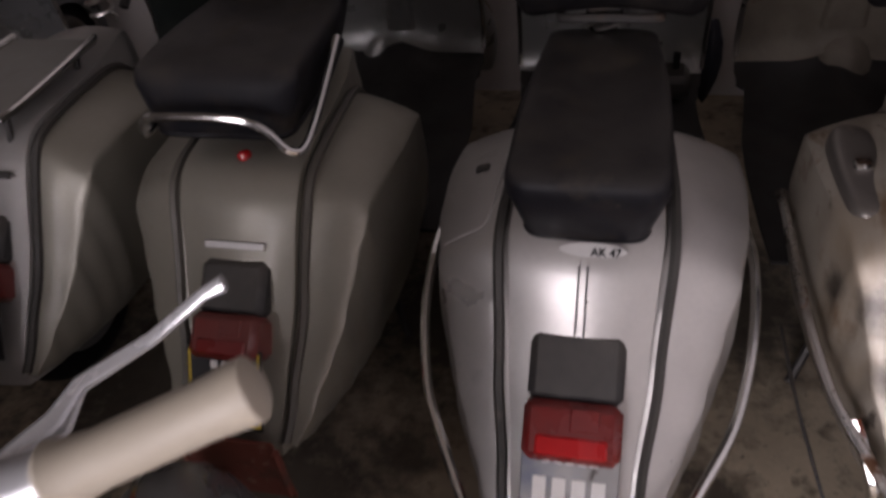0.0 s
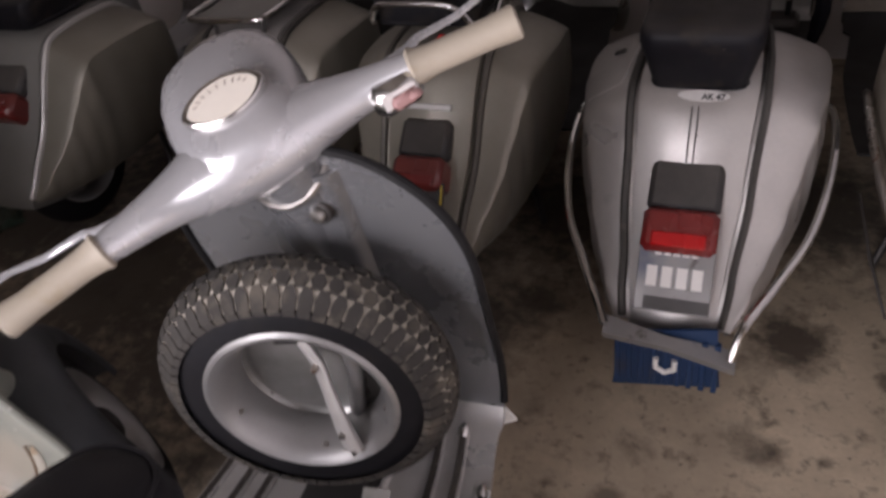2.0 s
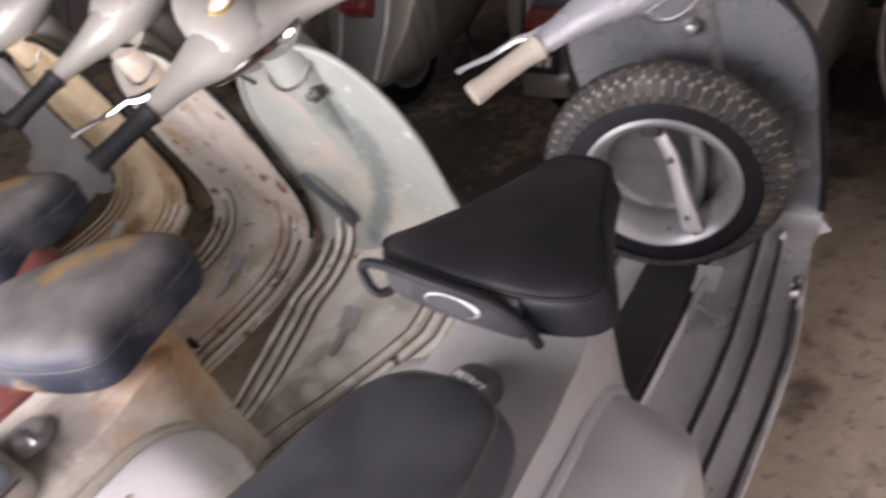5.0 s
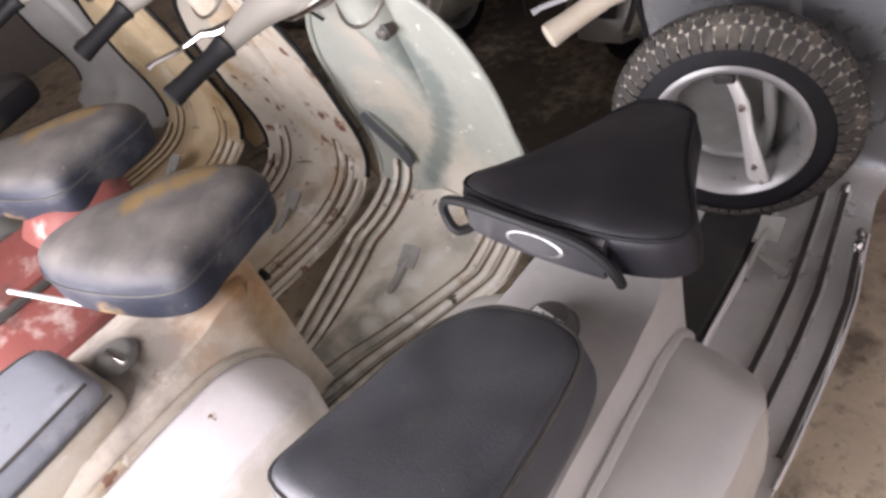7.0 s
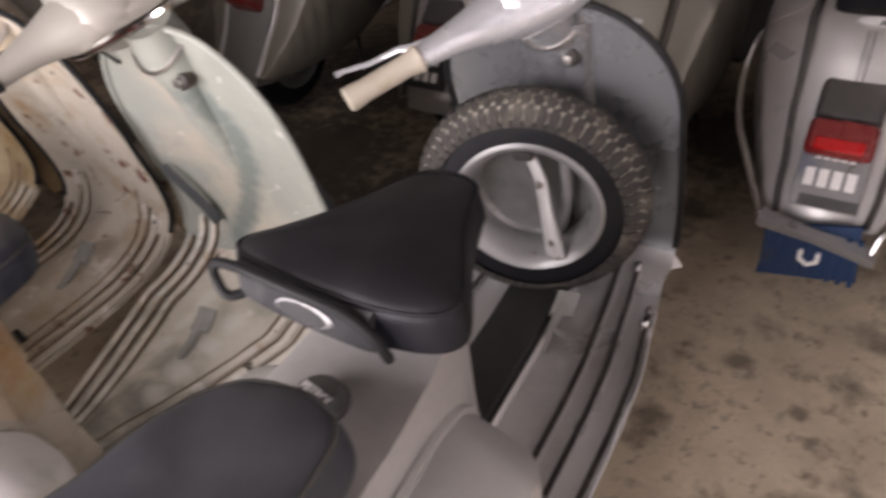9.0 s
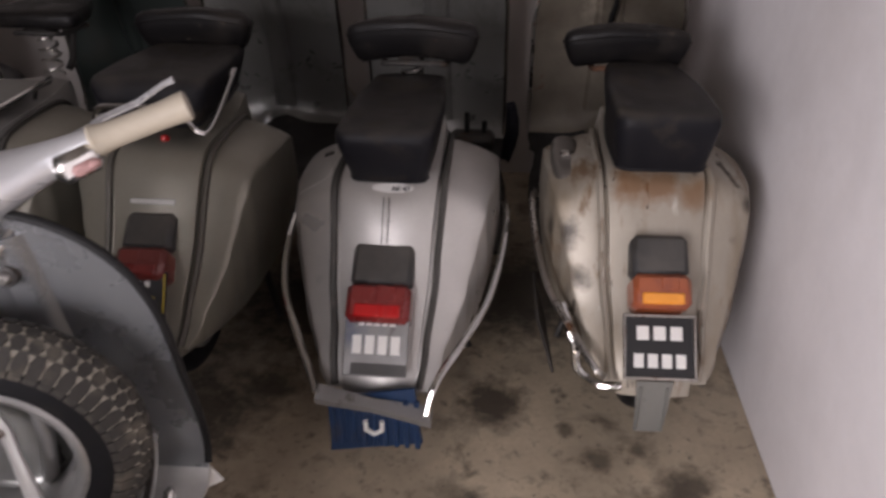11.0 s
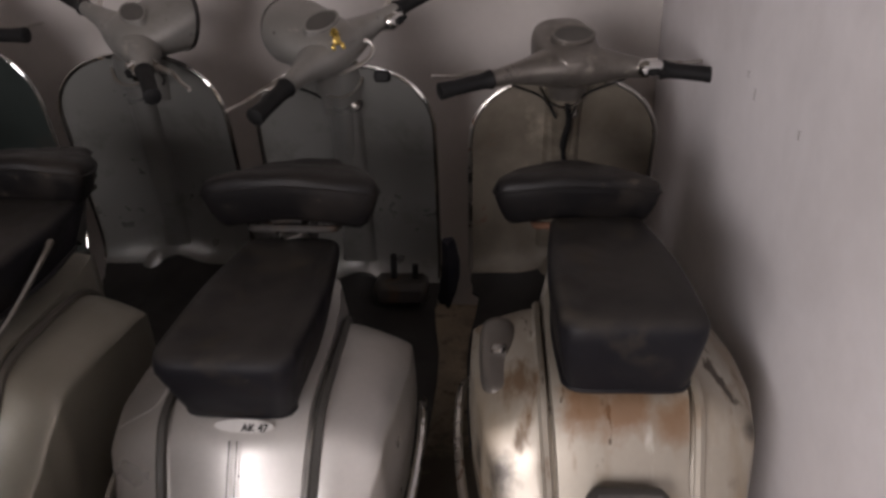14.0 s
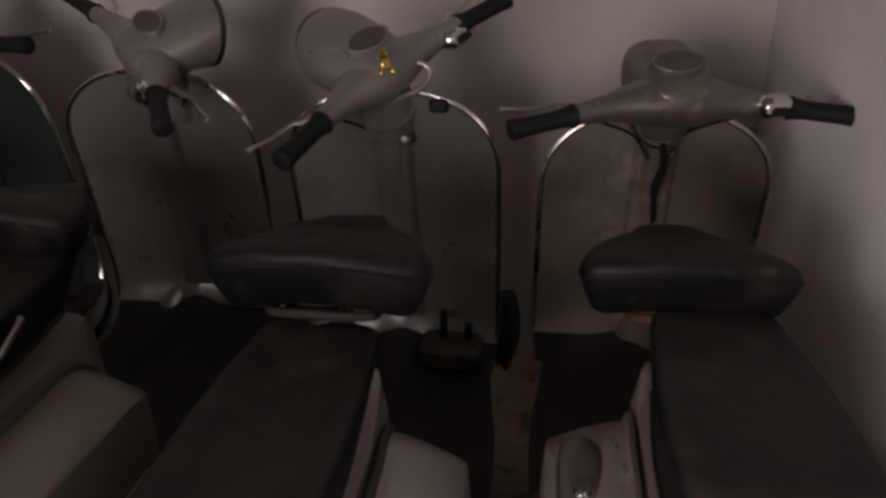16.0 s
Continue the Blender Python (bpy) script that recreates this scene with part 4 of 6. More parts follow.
def cushion(outline, z_low, z_top, profile=CUSHION, droop=0.0, wide=0.16, slope=0.0, lean=0.0, lumps=0.0):
    """An upholstered pad over a plan outline: upright side, rounded edge, slightly domed top."""
    pts = closed_curve([(x, y, 0) for x, y in outline])
    c = sum(pts, Vector()) / len(pts)
    rings = []
    for k, f in profile:
        ring = []
        for p in pts:
            q = c + (p - c) * k
            z = z_low + (z_top - z_low) * f + slope * (q.y - c.y) * f - droop * (1 - 0.62 * f) * (abs(q.x - c.x) / wide) ** 1.8
            z += lumps * f * noise.noise(Vector((q.x * 17, q.y * 13, z_low * 40)))
            ring.append((q.x, q.y + lean * f * max(0, (c.y - q.y) / abs(c.y - min(v.y for v in pts))), z))
        rings.append(ring)
    return Geo().loft(rings)


def saddle(scooter, mat, y0=0.34, y1=0.66, half_rear=0.155, half_nose=0.075, z_low=0.79, z_top=0.865, rail=False, badge=False, spring=True, droop=0.0, at=None, slope=0.0, outline=None, frame_mat=None, profile=PLUMP, seam=(0.958, 0.735), thread=None):
    plan = outline or [(0, y0), (half_rear * 0.55, y0 + 0.004), (half_rear * 0.93, y0 + 0.016), (half_rear, y0 + 0.045), (half_rear * 0.93, y0 + 0.10), ((half_rear + half_nose) * 0.52, y0 + (y1 - y0) * 0.58), (half_nose * 1.05, y1 - 0.055), (half_nose * 0.72, y1 - 0.008), (0, y1),
                              (-half_nose * 0.72, y1 - 0.008), (-half_nose * 1.05, y1 - 0.055), (-(half_rear + half_nose) * 0.52, y0 + (y1 - y0) * 0.58), (-half_rear * 0.93, y0 + 0.10), (-half_rear, y0 + 0.045), (-half_rear * 0.93, y0 + 0.016), (-half_rear * 0.55, y0 + 0.004)]
    s = part("saddle", cushion(plan, z_low, z_top, profile, droop=droop, wide=half_rear, slope=slope, lumps=0.007 if spring else 0.004).moved(at or Matrix.Identity(4)), mat, scooter, angle=50)
    mid = sum(closed_curve([(x, y, 0) for x, y in plan]), Vector()) / (5 * len(plan))
    line = [mid + (p - mid) * (seam[0] + 0.006) for p in closed_curve([(x, y, 0) for x, y in plan])]
    part("seat_piping", Geo().tube([(p.x, p.y, z_low + (z_top - z_low) * seam[1] + slope * (p.y - mid.y) * seam[1] - droop * (1 - 0.62 * seam[1]) * (abs(p.x - mid.x) / half_rear) ** 1.8) for p in line], 0.0018 if thread else 0.0026, 6, closed=True).moved(at or Matrix.Identity(4)), thread or mat, s)
    ym = (y0 + y1) / 2
    if spring:
        base = part("saddle_bracket", Geo().box(-0.03, 0.03, ym - 0.10, ym + 0.12, z_low - 0.03, z_low - 0.004, 0.005).tube([(0, y1 - 0.04, z_low - 0.02), (0, y1 - 0.09, 0.66), (0, y1 - 0.12, 0.64)], 0.012, 8), M["dark_metal"], scooter)
        ox, fr = (at.translation.x if at else 0), half_rear * 0.80
        part("saddle_frame", Geo().tube(smooth_curve([(ox + fr * 0.62, y0 + 0.20, z_low - 0.030), (ox + fr * 0.62, y0 + 0.07, z_low - 0.026), (ox + fr * 0.52, y0 + 0.030, z_low - 0.018), (ox, y0 + 0.022, z_low - 0.014), (ox - fr * 0.52, y0 + 0.030, z_low - 0.018), (ox - fr * 0.62, y0 + 0.07, z_low - 0.026), (ox - fr * 0.62, y0 + 0.20, z_low - 0.030)], 5), 0.0075, 8), frame_mat or M["dark_metal"], s)
        coil = [(0.028 * math.cos(k * 0.6), y0 + 0.08 + 0.028 * math.sin(k * 0.6), 0.64 + (z_low - 0.645) * k / 52) for k in range(53)]
        part("saddle_spring", Geo().tube(coil, 0.0045, 6), M["dull_chrome"], base)
    if rail:
        pts = smooth_curve([(-0.130, y0 + 0.030, z_low + 0.004), (-0.158, y0 + 0.000, z_low + 0.000), (-0.178, y0 + 0.004, z_low + 0.022), (-0.168, y0 + 0.004, z_low + 0.048), (-0.12, y0 - 0.002, z_low + 0.060),
                            (-0.05, y0 - 0.010, z_low + 0.062), (0.03, y0 - 0.012, z_low + 0.054), (0.066, y0 - 0.012, z_low + 0.036), (0.084, y0 - 0.012, z_low + 0.012), (0.086, y0 - 0.008, z_low - 0.004)], 6)
        part("grab_rail", Geo().tube([(x, y - 0.009, z) for x, y, z in pts], 0.0068, 8), M["rubber"], s)
        rear = [p for p in closed_curve([(x, y, 0) for x, y in plan]) if p.y < y0 + 0.016 and p.x < 0.075]
        rear.sort(key=lambda p: p.x)
        part("rear_panel", Geo().loft([[(p.x, p.y - o, z) for o, z in ((0.004, z_low - 0.004), (0.0125, z_low - 0.002), (0.0135, z_low + 0.008), (0.0065, z_low + 0.046), (0.0, z_low + 0.050), (-0.010, z_low + 0.02))] for p in rear]), M["panel_vinyl"], s, "scuffed black rear panel of the seat, greyed as if lit")
    if badge:
        bm_ = pose(-0.030, y0 - 0.0135, z_low + 0.022, 76, 0, -4)
        ell = lambda a, b, zz: [(a * math.cos(t), b * math.sin(t), zz) for t in [2 * math.pi * j / 24 for j in range(24)]]
        b = part("seat_badge", Geo().loft([ell(0.044, 0.0135, -0.008), ell(0.044, 0.0135, 0.002), ell(0.042, 0.0120, 0.003)]).moved(bm_), M["rim"], s, "oval metal badge")
        part("badge_face", Geo().loft([ell(0.038, 0.0118, 0.002), ell(0.038, 0.0118, 0.0042)]).moved(bm_), M["plate_black"], b)
    return s


def box_seat(scooter, mat, y0=-0.035, y1=0.42, half=0.108, z_low=0.648, z_top=0.74, flare=0.012, rake=0.03, at=0.0, taper=0.84):
    """A deep block of a pillion seat with a rolled top edge."""
    nose = half * taper
    outline = [(0, y0), (half * 0.5, y0), (half * 0.82, y0 + 0.004), (half * 0.97, y0 + 0.022), (half, y0 + 0.055), (half, (y0 + y1) / 2), (nose, y1 - 0.05), (nose * 0.9, y1 - 0.012), (nose * 0.5, y1), (0, y1)]
    outline = [(x + at, y) for x, y in outline + [(-x, y) for x, y in outline[-2:0:-1]]]
    low = 1 - flare / half * 1.3
    prof = ((low - 0.03, 0.0), (low, 0.02), (low + 0.02, 0.08), ((low + 1) / 2 + 0.015, 0.42), (1.0, 0.74), (1.0, 0.84), (0.985, 0.91), (0.955, 0.955), (0.90, 0.98), (0.75, 0.985), (0.5, 0.965), (0.25, 0.955), (0.03, 0.95))
    s = part("pillion_seat", cushion(outline, z_low, z_top, prof, lean=rake), mat, scooter, angle=60)
    c = Vector((at, (y0 + y1) / 2, 0))
    rim = [c + (p - c) * (low + 0.012) for p in closed_curve([(x, y, 0) for x, y in outline])]
    part("seat_piping", Geo().tube([(p.x, p.y, z_low + 0.006) for p in rim], 0.0055, 6, closed=True), M["vinyl"], s)
    return s


def tail_light(scooter, lens_mat, stripe_mat, y=-0.185, z=0.43, half=0.060, tall=0.075, tilt=52, deep=0.052):
    """A box-shaped lamp on the tail: black cap above, coloured lens below."""
    m = pose(0, y, z, tilt)          # local z points out of the tail, y up along it
    g = Geo().box(-half * 0.98, half * 0.98, -0.010, tall, -0.03, deep, 0.012)
    t = part("tail_light", g.moved(m), M["cap"], scooter)
    part("lens", Geo().box(-half, half, -tall * 0.97, -0.006, -0.03, deep + 0.012, 0.012).moved(m), lens_mat, t)
    part("reflector", Geo().box(-half * 0.72, half * 0.72, -tall * 0.88, -tall * 0.58, deep + 0.005, deep + 0.0150, 0.003).moved(m), stripe_mat, t, "bright reflector strip")
    part("lens_rib", Geo().box(-half * 0.05, half * 0.55, -tall * 0.50, -0.014, deep + 0.008, deep + 0.0145, 0.002).moved(m), lens_mat, t)
    return t


def plate(scooter, y, z, tilt, half_w, half_h, base, mark, style):
    m = pose(0, y, z, tilt)
    p = part("number_plate", Geo().box(-half_w, half_w, -half_h, half_h, 0.0, 0.004, 0.0015).moved(m), base, scooter)
    bar = lambda x, w, yc, h, mt: part("plate_marking", Geo().box(x - w / 2, x + w / 2, yc - h / 2, yc + h / 2, 0.0038, 0.0050, 0.0004).moved(m), mt, p)
    if style == "framed":
        for a, b, c, d in ((-1, 1, -1, -0.90), (-1, 1, 0.90, 1), (-1, -0.92, -0.9, 0.9), (0.92, 1, -0.9, 0.9)):
            part("plate_frame", Geo().box(a * half_w, b * half_w, c * half_h, d * half_h, 0.003, 0.009, 0.002).moved(m), M["dull_chrome"], p)
        for k in range(3):
            bar(-0.036 + 0.036 * k, 0.026, half_h * 0.42, 0.030, mark)
        for k in range(4):
            bar(-0.045 + 0.030 * k, 0.021, -half_h * 0.42, 0.030, mark)
    elif style == "steel":
        for k in range(4):
            bar(-0.042 + 0.028 * k, 0.020, 0.004, 0.040, mark)
        for k in range(5):
            bar(-0.034 + 0.017 * k, 0.012, half_h * 0.80, 0.012, mark)
        part("plate_patch", Geo().box(-half_w * 0.75, half_w, -half_h * 0.95, -half_h * 0.55, 0.0038, 0.0046, 0.0004).moved(m), M["cap"], p)
    elif style == "yellow":
        for a, b, c, d in ((-0.93, 0.93, -0.92, -0.87), (-0.93, 0.93, 0.87, 0.92), (-0.93, -0.88, -0.87, 0.87), (0.88, 0.93, -0.87, 0.87)):
            part("plate_border", Geo().box(a * half_w, b * half_w, c * half_h, d * half_h, 0.0038, 0.0048, 0.0004).moved(m), M["plate_yellow"], p)
        for k in range(4):
            bar(-0.039 + 0.026 * k, 0.019, -half_h * 0.45, 0.036, mark)
        for k in range(3):
            bar(-0.018 + 0.02 * k, 0.013, half_h * 0.58, 0.014, mark)
        oval = [[(0.042 * math.cos(t), half_h * 0.14 + 0.010 * math.sin(t), zz) for t in [2 * math.pi * j / 24 for j in range(24)]] for zz in (0.0038, 0.0050)]
        part("plate_oval", Geo().loft(oval).moved(m), M["plate_yellow"], p)
    else:
        for k in range(3):
            bar(-0.03 + 0.03 * k, 0.020, half_h * 0.40, 0.030, mark)
            bar(-0.03 + 0.03 * k, 0.020, -half_h * 0.42, 0.030, mark)
    return p


def guard_bar(scooter, side, mat, low=0.22, tail=-0.32):
    """Tube round a cowl, from the floorboard to the tail."""
    pts = smooth_curve([(side * 0.15, 0.42, 0.30), (side * 0.235, 0.36, 0.40), (side * 0.262, 0.22, 0.46), (side * 0.262, 0.05, 0.44), (side * 0.235, -0.10, 0.38), (side * 0.185, -0.20, 0.33), (side * 0.135, -0.285, 0.285), (side * 0.118, tail, low)], 6)
    return part("cowl_guard", Geo().tube(pts, 0.0085, 8), mat, scooter)


def stand(scooter):
    part("stand", Geo().tube([(-0.17, 0.22, 0.008), (-0.13, 0.27, 0.10), (-0.10, 0.30, 0.24), (0.10, 0.30, 0.24), (0.13, 0.27, 0.10), (0.17, 0.22, 0.008)], 0.010, 8), M["dark_metal"], scooter)


def chassis(scooter, paint, shield_paint, cowl_paint, steer, shield_top, half, edge_mat, floor_paint=None, fender_paint=None, bulge=0.148, bead=None, cowl_drop=0.0, shield_back=0.0, corner=None, plan=FLOOR_WIDE, split=0.345):
    """What all the scooters share: body, cowls, sheet, wheels and fender."""
    part("body", body_geo(), paint, scooter, angle=60)
    for side in (-1, 1):
        c = part("cowl", cowl_geo(side, bulge).moved(pose(0, 0, cowl_drop)), cowl_paint, scooter, angle=32)
        part("cowl_beading", cowl_bead(side).moved(pose(0, 0, cowl_drop)), bead or M["bead"], c)
    sh = pose(0, -shield_back, 0)
    part("leg_shield", sheet_geo(shield_top, half, False, corner=corner, plan=plan, split=split).moved(sh), shield_paint, scooter, angle=60)
    part("floorboard", sheet_geo(shield_top, half, True, 0.008, corner=corner, plan=plan, split=split).moved(sh), floor_paint or shield_paint, scooter, angle=60)
    part("shield_trim", Geo().tube(sheet_edge(shield_top, half, False, corner, plan), 0.0065, 8).moved(sh), edge_mat, scooter)
    part("underbody", Geo().box(-0.10, 0.10, -0.12, 0.42, 0.22, 0.40, 0.03), M["dark_metal"], scooter)
    wheel("rear_wheel", scooter, pose(0, 0, 0.215, 0, 90, 0) @ pose(0, 0, 0))
    turn = Matrix.Translation((0, 1.19, 0.215)) @ pose(0, 0, 0, 20) @ pose(0, 0, 0, 0, 0, steer) @ pose(0, 0, 0, -20)
    spin = turn @ Matrix(((0, 0, 1, 0), (1, 0, 0, 0), (0, 1, 0, 0), (0, 0, 0, 1)))
    wheel("front_wheel", scooter, spin)
    front_fender(scooter, fender_paint or shield_paint, spin)
    part("steering_tube", Geo().tube([(0, 0.922, shield_top - 0.02), (0, 1.022, 0.60), (0, 1.12, 0.40)], 0.034, 14).moved(sh), shield_paint, scooter)
    part("steering_collar", Geo().tube([(0, 0.925, shield_top + 0.005), (0, 0.945, shield_top - 0.05), (0, 0.965, shield_top - 0.10)], [0.045, 0.052, 0.048], 18).moved(sh), shield_paint, scooter)
    ring = [(0.060 * math.cos(k) - 0.004, 0.952 - 0.052 * abs(math.sin(k)) ** 0.8, shield_top - 0.020 - 0.058 * math.sin(k)) for k in [math.pi * j / 12 for j in range(13)]]
    part("collar_ring", Geo().tube(ring, 0.0045, 6).moved(sh), M["dull_chrome"], scooter)
    stand(scooter)


def shield_knob(scooter, x, y, z):
    m = pose(x, y, z, 90)
    lock = part("steering_lock", Geo().revolve([(0.017, -0.02), (0.017, 0.002), (0.014, 0.004), (0.011, 0.003)], 20).moved(m), M["dark_metal"], scooter)
    part("lock_barrel", Geo().revolve([(0.0105, -0.01), (0.0105, 0.009), (0.008, 0.012), (0.001, 0.0125)], 18).moved(m), M["dull_chrome"], lock)


def scooter_at(u, v, label, group, turn=0.0, lean=0.0):
    return thing("scooter", pose(u, v, 0, 0, lean, turn), label, "motor scooter", group)


def saddle_neck(scooter, mat, x=0.0, z_top=0.735, back=0.0, slim=1.0):
    """The waist of the body that rises to the saddle."""
    rings = []
    for z, ya, yb, w in ((0.56, 0.22, 0.482, 0.100), (0.62, 0.24, 0.480, 0.098), (0.652, 0.265, 0.478, 0.092), (0.68, 0.29, 0.476, 0.084), (z_top, 0.31, 0.474, 0.076)):
        k = (z - 0.56) / (z_top - 0.56)
        ya += back
        w *= slim
        yc, hy = (ya + yb) / 2, (yb - ya) / 2
        rings.append([(x * k + w * math.copysign(abs(math.cos(q)) ** 0.7, math.cos(q)), yc + hy * math.copysign(abs(math.sin(q)) ** 0.7, math.sin(q)), z) for q in [2 * math.pi * j / 24 for j in range(24)]])
    return part("saddle_neck", Geo().loft(rings), mat, scooter, angle=60)


def pad_seat(scooter, mat, y_front, length, half, z_low, z_top, x=0.0, label=""):
    rings = []
    for q, w, k in ((0.0, 0.60, 0.25), (0.015, 0.78, 0.6), (0.04, 0.88, 0.85), (0.10, 0.96, 0.98), (0.3, 1.06, 1.0), (0.6, 1.16, 1.0), (0.90, 1.20, 0.98), (0.96, 1.14, 0.85), (0.985, 1.05, 0.6), (1.0, 0.9, 0.25)):
        y, zt = y_front - length * q, z_low + (z_top - z_low) * (0.4 + 0.6 * k)
        w *= half
        rings.append([(x + a * w, y, z_low + (zt - z_low) * b) for a, b in ((-1, 0), (-1.02, 0.45), (-1.0, 0.78), (-0.93, 0.95), (-0.8, 1.0), (-0.4, 1.03), (0.4, 1.03), (0.8, 1.0), (0.93, 0.95), (1.0, 0.78), (1.02, 0.45), (1, 0))])
    s = part("pillion_seat", Geo().loft(rings), mat, scooter, label, 50)
    for side in (3, 8):
        part("seat_piping", Geo().tube([(r[side][0] * 1.0, r[side][1], r[side][2]) for r in rings[2:-2]], 0.003, 6), M["bead"], s)
    return s


def pillion_pad(scooter, mat, outline, z_low, z_top, label, slope=-0.10):
    """A low pad whose skirt flares out below the piping."""
    s = part("pillion_seat", cushion(outline, z_low, z_top, SKIRTED, slope=slope, lumps=0.006), mat, scooter, label, 55)
    pts = closed_curve([(x, y, 0) for x, y in outline])
    c = sum(pts, Vector()) / len(pts)
    part("seat_piping", Geo().tube([(q.x, q.y, z_low + (z_top - z_low) * 0.845 + slope * 0.845 * (q.y - c.y)) for q in [c + (p - c) * 1.0 for p in pts]], 0.0032, 6, closed=True), M["bead"], s)
    return s


# ---------------------------------------------------------------- scooters along the back wall
BACK_ROW, FRONT_ROW = "scooters along the back wall", "scooters parked in the front row"


def mudflap(scooter, y, z0, z1, half0, half1, mat, skew=0.0, ribs=9):
    g = Geo().loft([[(-h, y + dy, z + skew), (h, y + dy, z - skew), (h, y + dy + 0.006, z - skew), (-h, y + dy + 0.006, z + skew)] for z, h, dy in ((z1, half1, 0.0), ((z0 + z1) / 2, (half0 + half1) / 2, -0.006), (z0, half0, -0.004))])
    f = part("mudflap", g, mat, scooter)
    for k in range(ribs):
        x = -half0 * 0.9 + 2 * half0 * 0.9 * k / (ribs - 1)
        part("mudflap_rib", Geo().box(x - half0 * 0.055, x + half0 * 0.055, y - 0.012, y + 0.004, z0 + 0.008, z1 - 0.012, 0.002), mat, f)
    return f


# the silver scooter in the middle of the row
a = scooter_at(0.095, 1.07, "silver motor scooter with a black pillion seat and blue mudflap", BACK_ROW)
# the black floor_paint along this row is footwell shade put into the colour
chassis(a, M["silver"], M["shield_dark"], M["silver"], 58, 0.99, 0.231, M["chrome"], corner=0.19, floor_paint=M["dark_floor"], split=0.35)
headset(a, M["head_grey"], 58, (-0.020, 0.905, 1.022), M["rubber"], M["dull_chrome"], dark_dial=True, lean=2.0, hood=0.036, lamp_out=0.06, worn=True, hood_size=1.02, boxy=0.95)
box_seat(a, M["vinyl_dusty"], -0.052, 0.40, 0.109, 0.617, 0.758, 0.018, rake=-0.006, taper=0.86)
saddle(a, M["vinyl_old"], 0.315, 0.60, 0.166, 0.065, 0.808, 0.888, droop=0.034, slope=-0.22, at=pose(0.01, 0, 0), profile=WING, seam=(1.0, 0.70))
tail_light(a, M["red_lens"], M["bright_red"], -0.117, 0.407, 0.070, 0.095, 41)
plate(a, -0.237, 0.333, 54, 0.070, 0.064, M["plate_steel"], M["plate_white"], "steel")
guard_bar(a, -1, M["chrome"], 0.27)
guard_bar(a, 1, M["chrome"], 0.225)
bumper = Geo()
bumper.loft([[(x, -0.325 + 0.010 * (1 - abs(x) / 0.12), z - 0.018), (x, -0.336 + 0.010 * (1 - abs(x) / 0.12), z + 0.006), (x, -0.292 - 0.012 * (1 - abs(x) / 0.12), z + 0.014), (x, -0.288 - 0.012 * (1 - abs(x) / 0.12), z + 0.006)] for x, z in [(-0.118 + 0.246 * k / 12, 0.256 - 0.046 * k / 12) for k in range(13)]])
part("rear_bumper", bumper, M["rim"], a, "bright metal rear bumper bar")
flap = mudflap(a, -0.292, 0.10, 0.25, 0.105, 0.09, M["blue_flap"], -0.02)
part("flap_emblem", Geo().tube([(-0.018, -0.306, 0.185), (-0.018, -0.306, 0.160), (0.0, -0.306, 0.148), (0.018, -0.306, 0.160), (0.018, -0.306, 0.185)], 0.006, 6), M["plate_white"], flap)
for x in (-0.006, 0.006):
    pts = [(x, y - 0.010, z + 0.004) for y, z in ((-0.030, 0.594), (-0.058, 0.550), (-0.084, 0.503))]
    part("pinstripe", Geo().tube(pts, 0.0012, 5), M["dark_metal"], a)
sticker_m = pose(0.012, -0.0195, 0.6115, 51)
st = part("sticker", Geo().loft([[(0.047 * math.cos(t), 0.0105 * math.sin(t), zz) for t in [2 * math.pi * j / 28 for j in range(28)]] for zz in (-0.004, 0.0012)]).moved(sticker_m), M["sticker"], a, "pale oval sticker with a rifle")
lettering("sticker_words", "AK 47", 0.016, M["plate_black"], st, sticker_m @ pose(0.018, -0.003, 0.0024))
rifle = Geo().box(-0.041, -0.006, 0.0, 0.004, 0.001, 0.0026, 0.0003).box(-0.041, -0.033, -0.004, 0.001, 0.001, 0.0026, 0.0003).box(-0.026, -0.021, -0.009, 0.001, 0.001, 0.0026, 0.0003).box(-0.031, -0.028, -0.006, 0.001, 0.001, 0.0026, 0.0003)
part("sticker_rifle", rifle, M["plate_black"], st)
st.children[-1].data.transform(sticker_m)
shield_knob(a, 0.032, 0.930, 0.885)
LOOP = [(-0.045, 0.91, 0.985), (0.0, 0.885, 0.975), (0.045, 0.88, 0.990), (0.082, 0.89, 1.010), (0.092, 0.90, 1.035), (0.074, 0.905, 1.050), (0.050, 0.91, 1.040)]
column_cover(a, 0.99, M["shield_dark"])
jack = part("pedal_block", Geo().box(0.05, 0.20, 0.90, 1.00, 0.32, 0.385, 0.015), M["dark_metal"], a, "black pedal block with two pegs")
for x, h in ((0.105, 0.455), (0.165, 0.425)):
    part("peg", Geo().tube([(x, 0.955, 0.36), (x, 0.96, h)], 0.009, 8), M["rubber"], jack)
def cowl_facet(side, y, k):
    """A point on the upper facet of a cowl: k runs from the body to the crease."""
    b = along(COWL_OUT, y)
    return Vector((side * (along(HALF, y) * 0.98 + k * b), y, along_top(y) - 0.048 * straight([(0, 0), (0.25, 0.10), (0.52, 0.34), (0.80, 0.66), (1, 0.95)], k) + 0.0012))


def along_top(y):
    return straight(COWL_TOP, y)


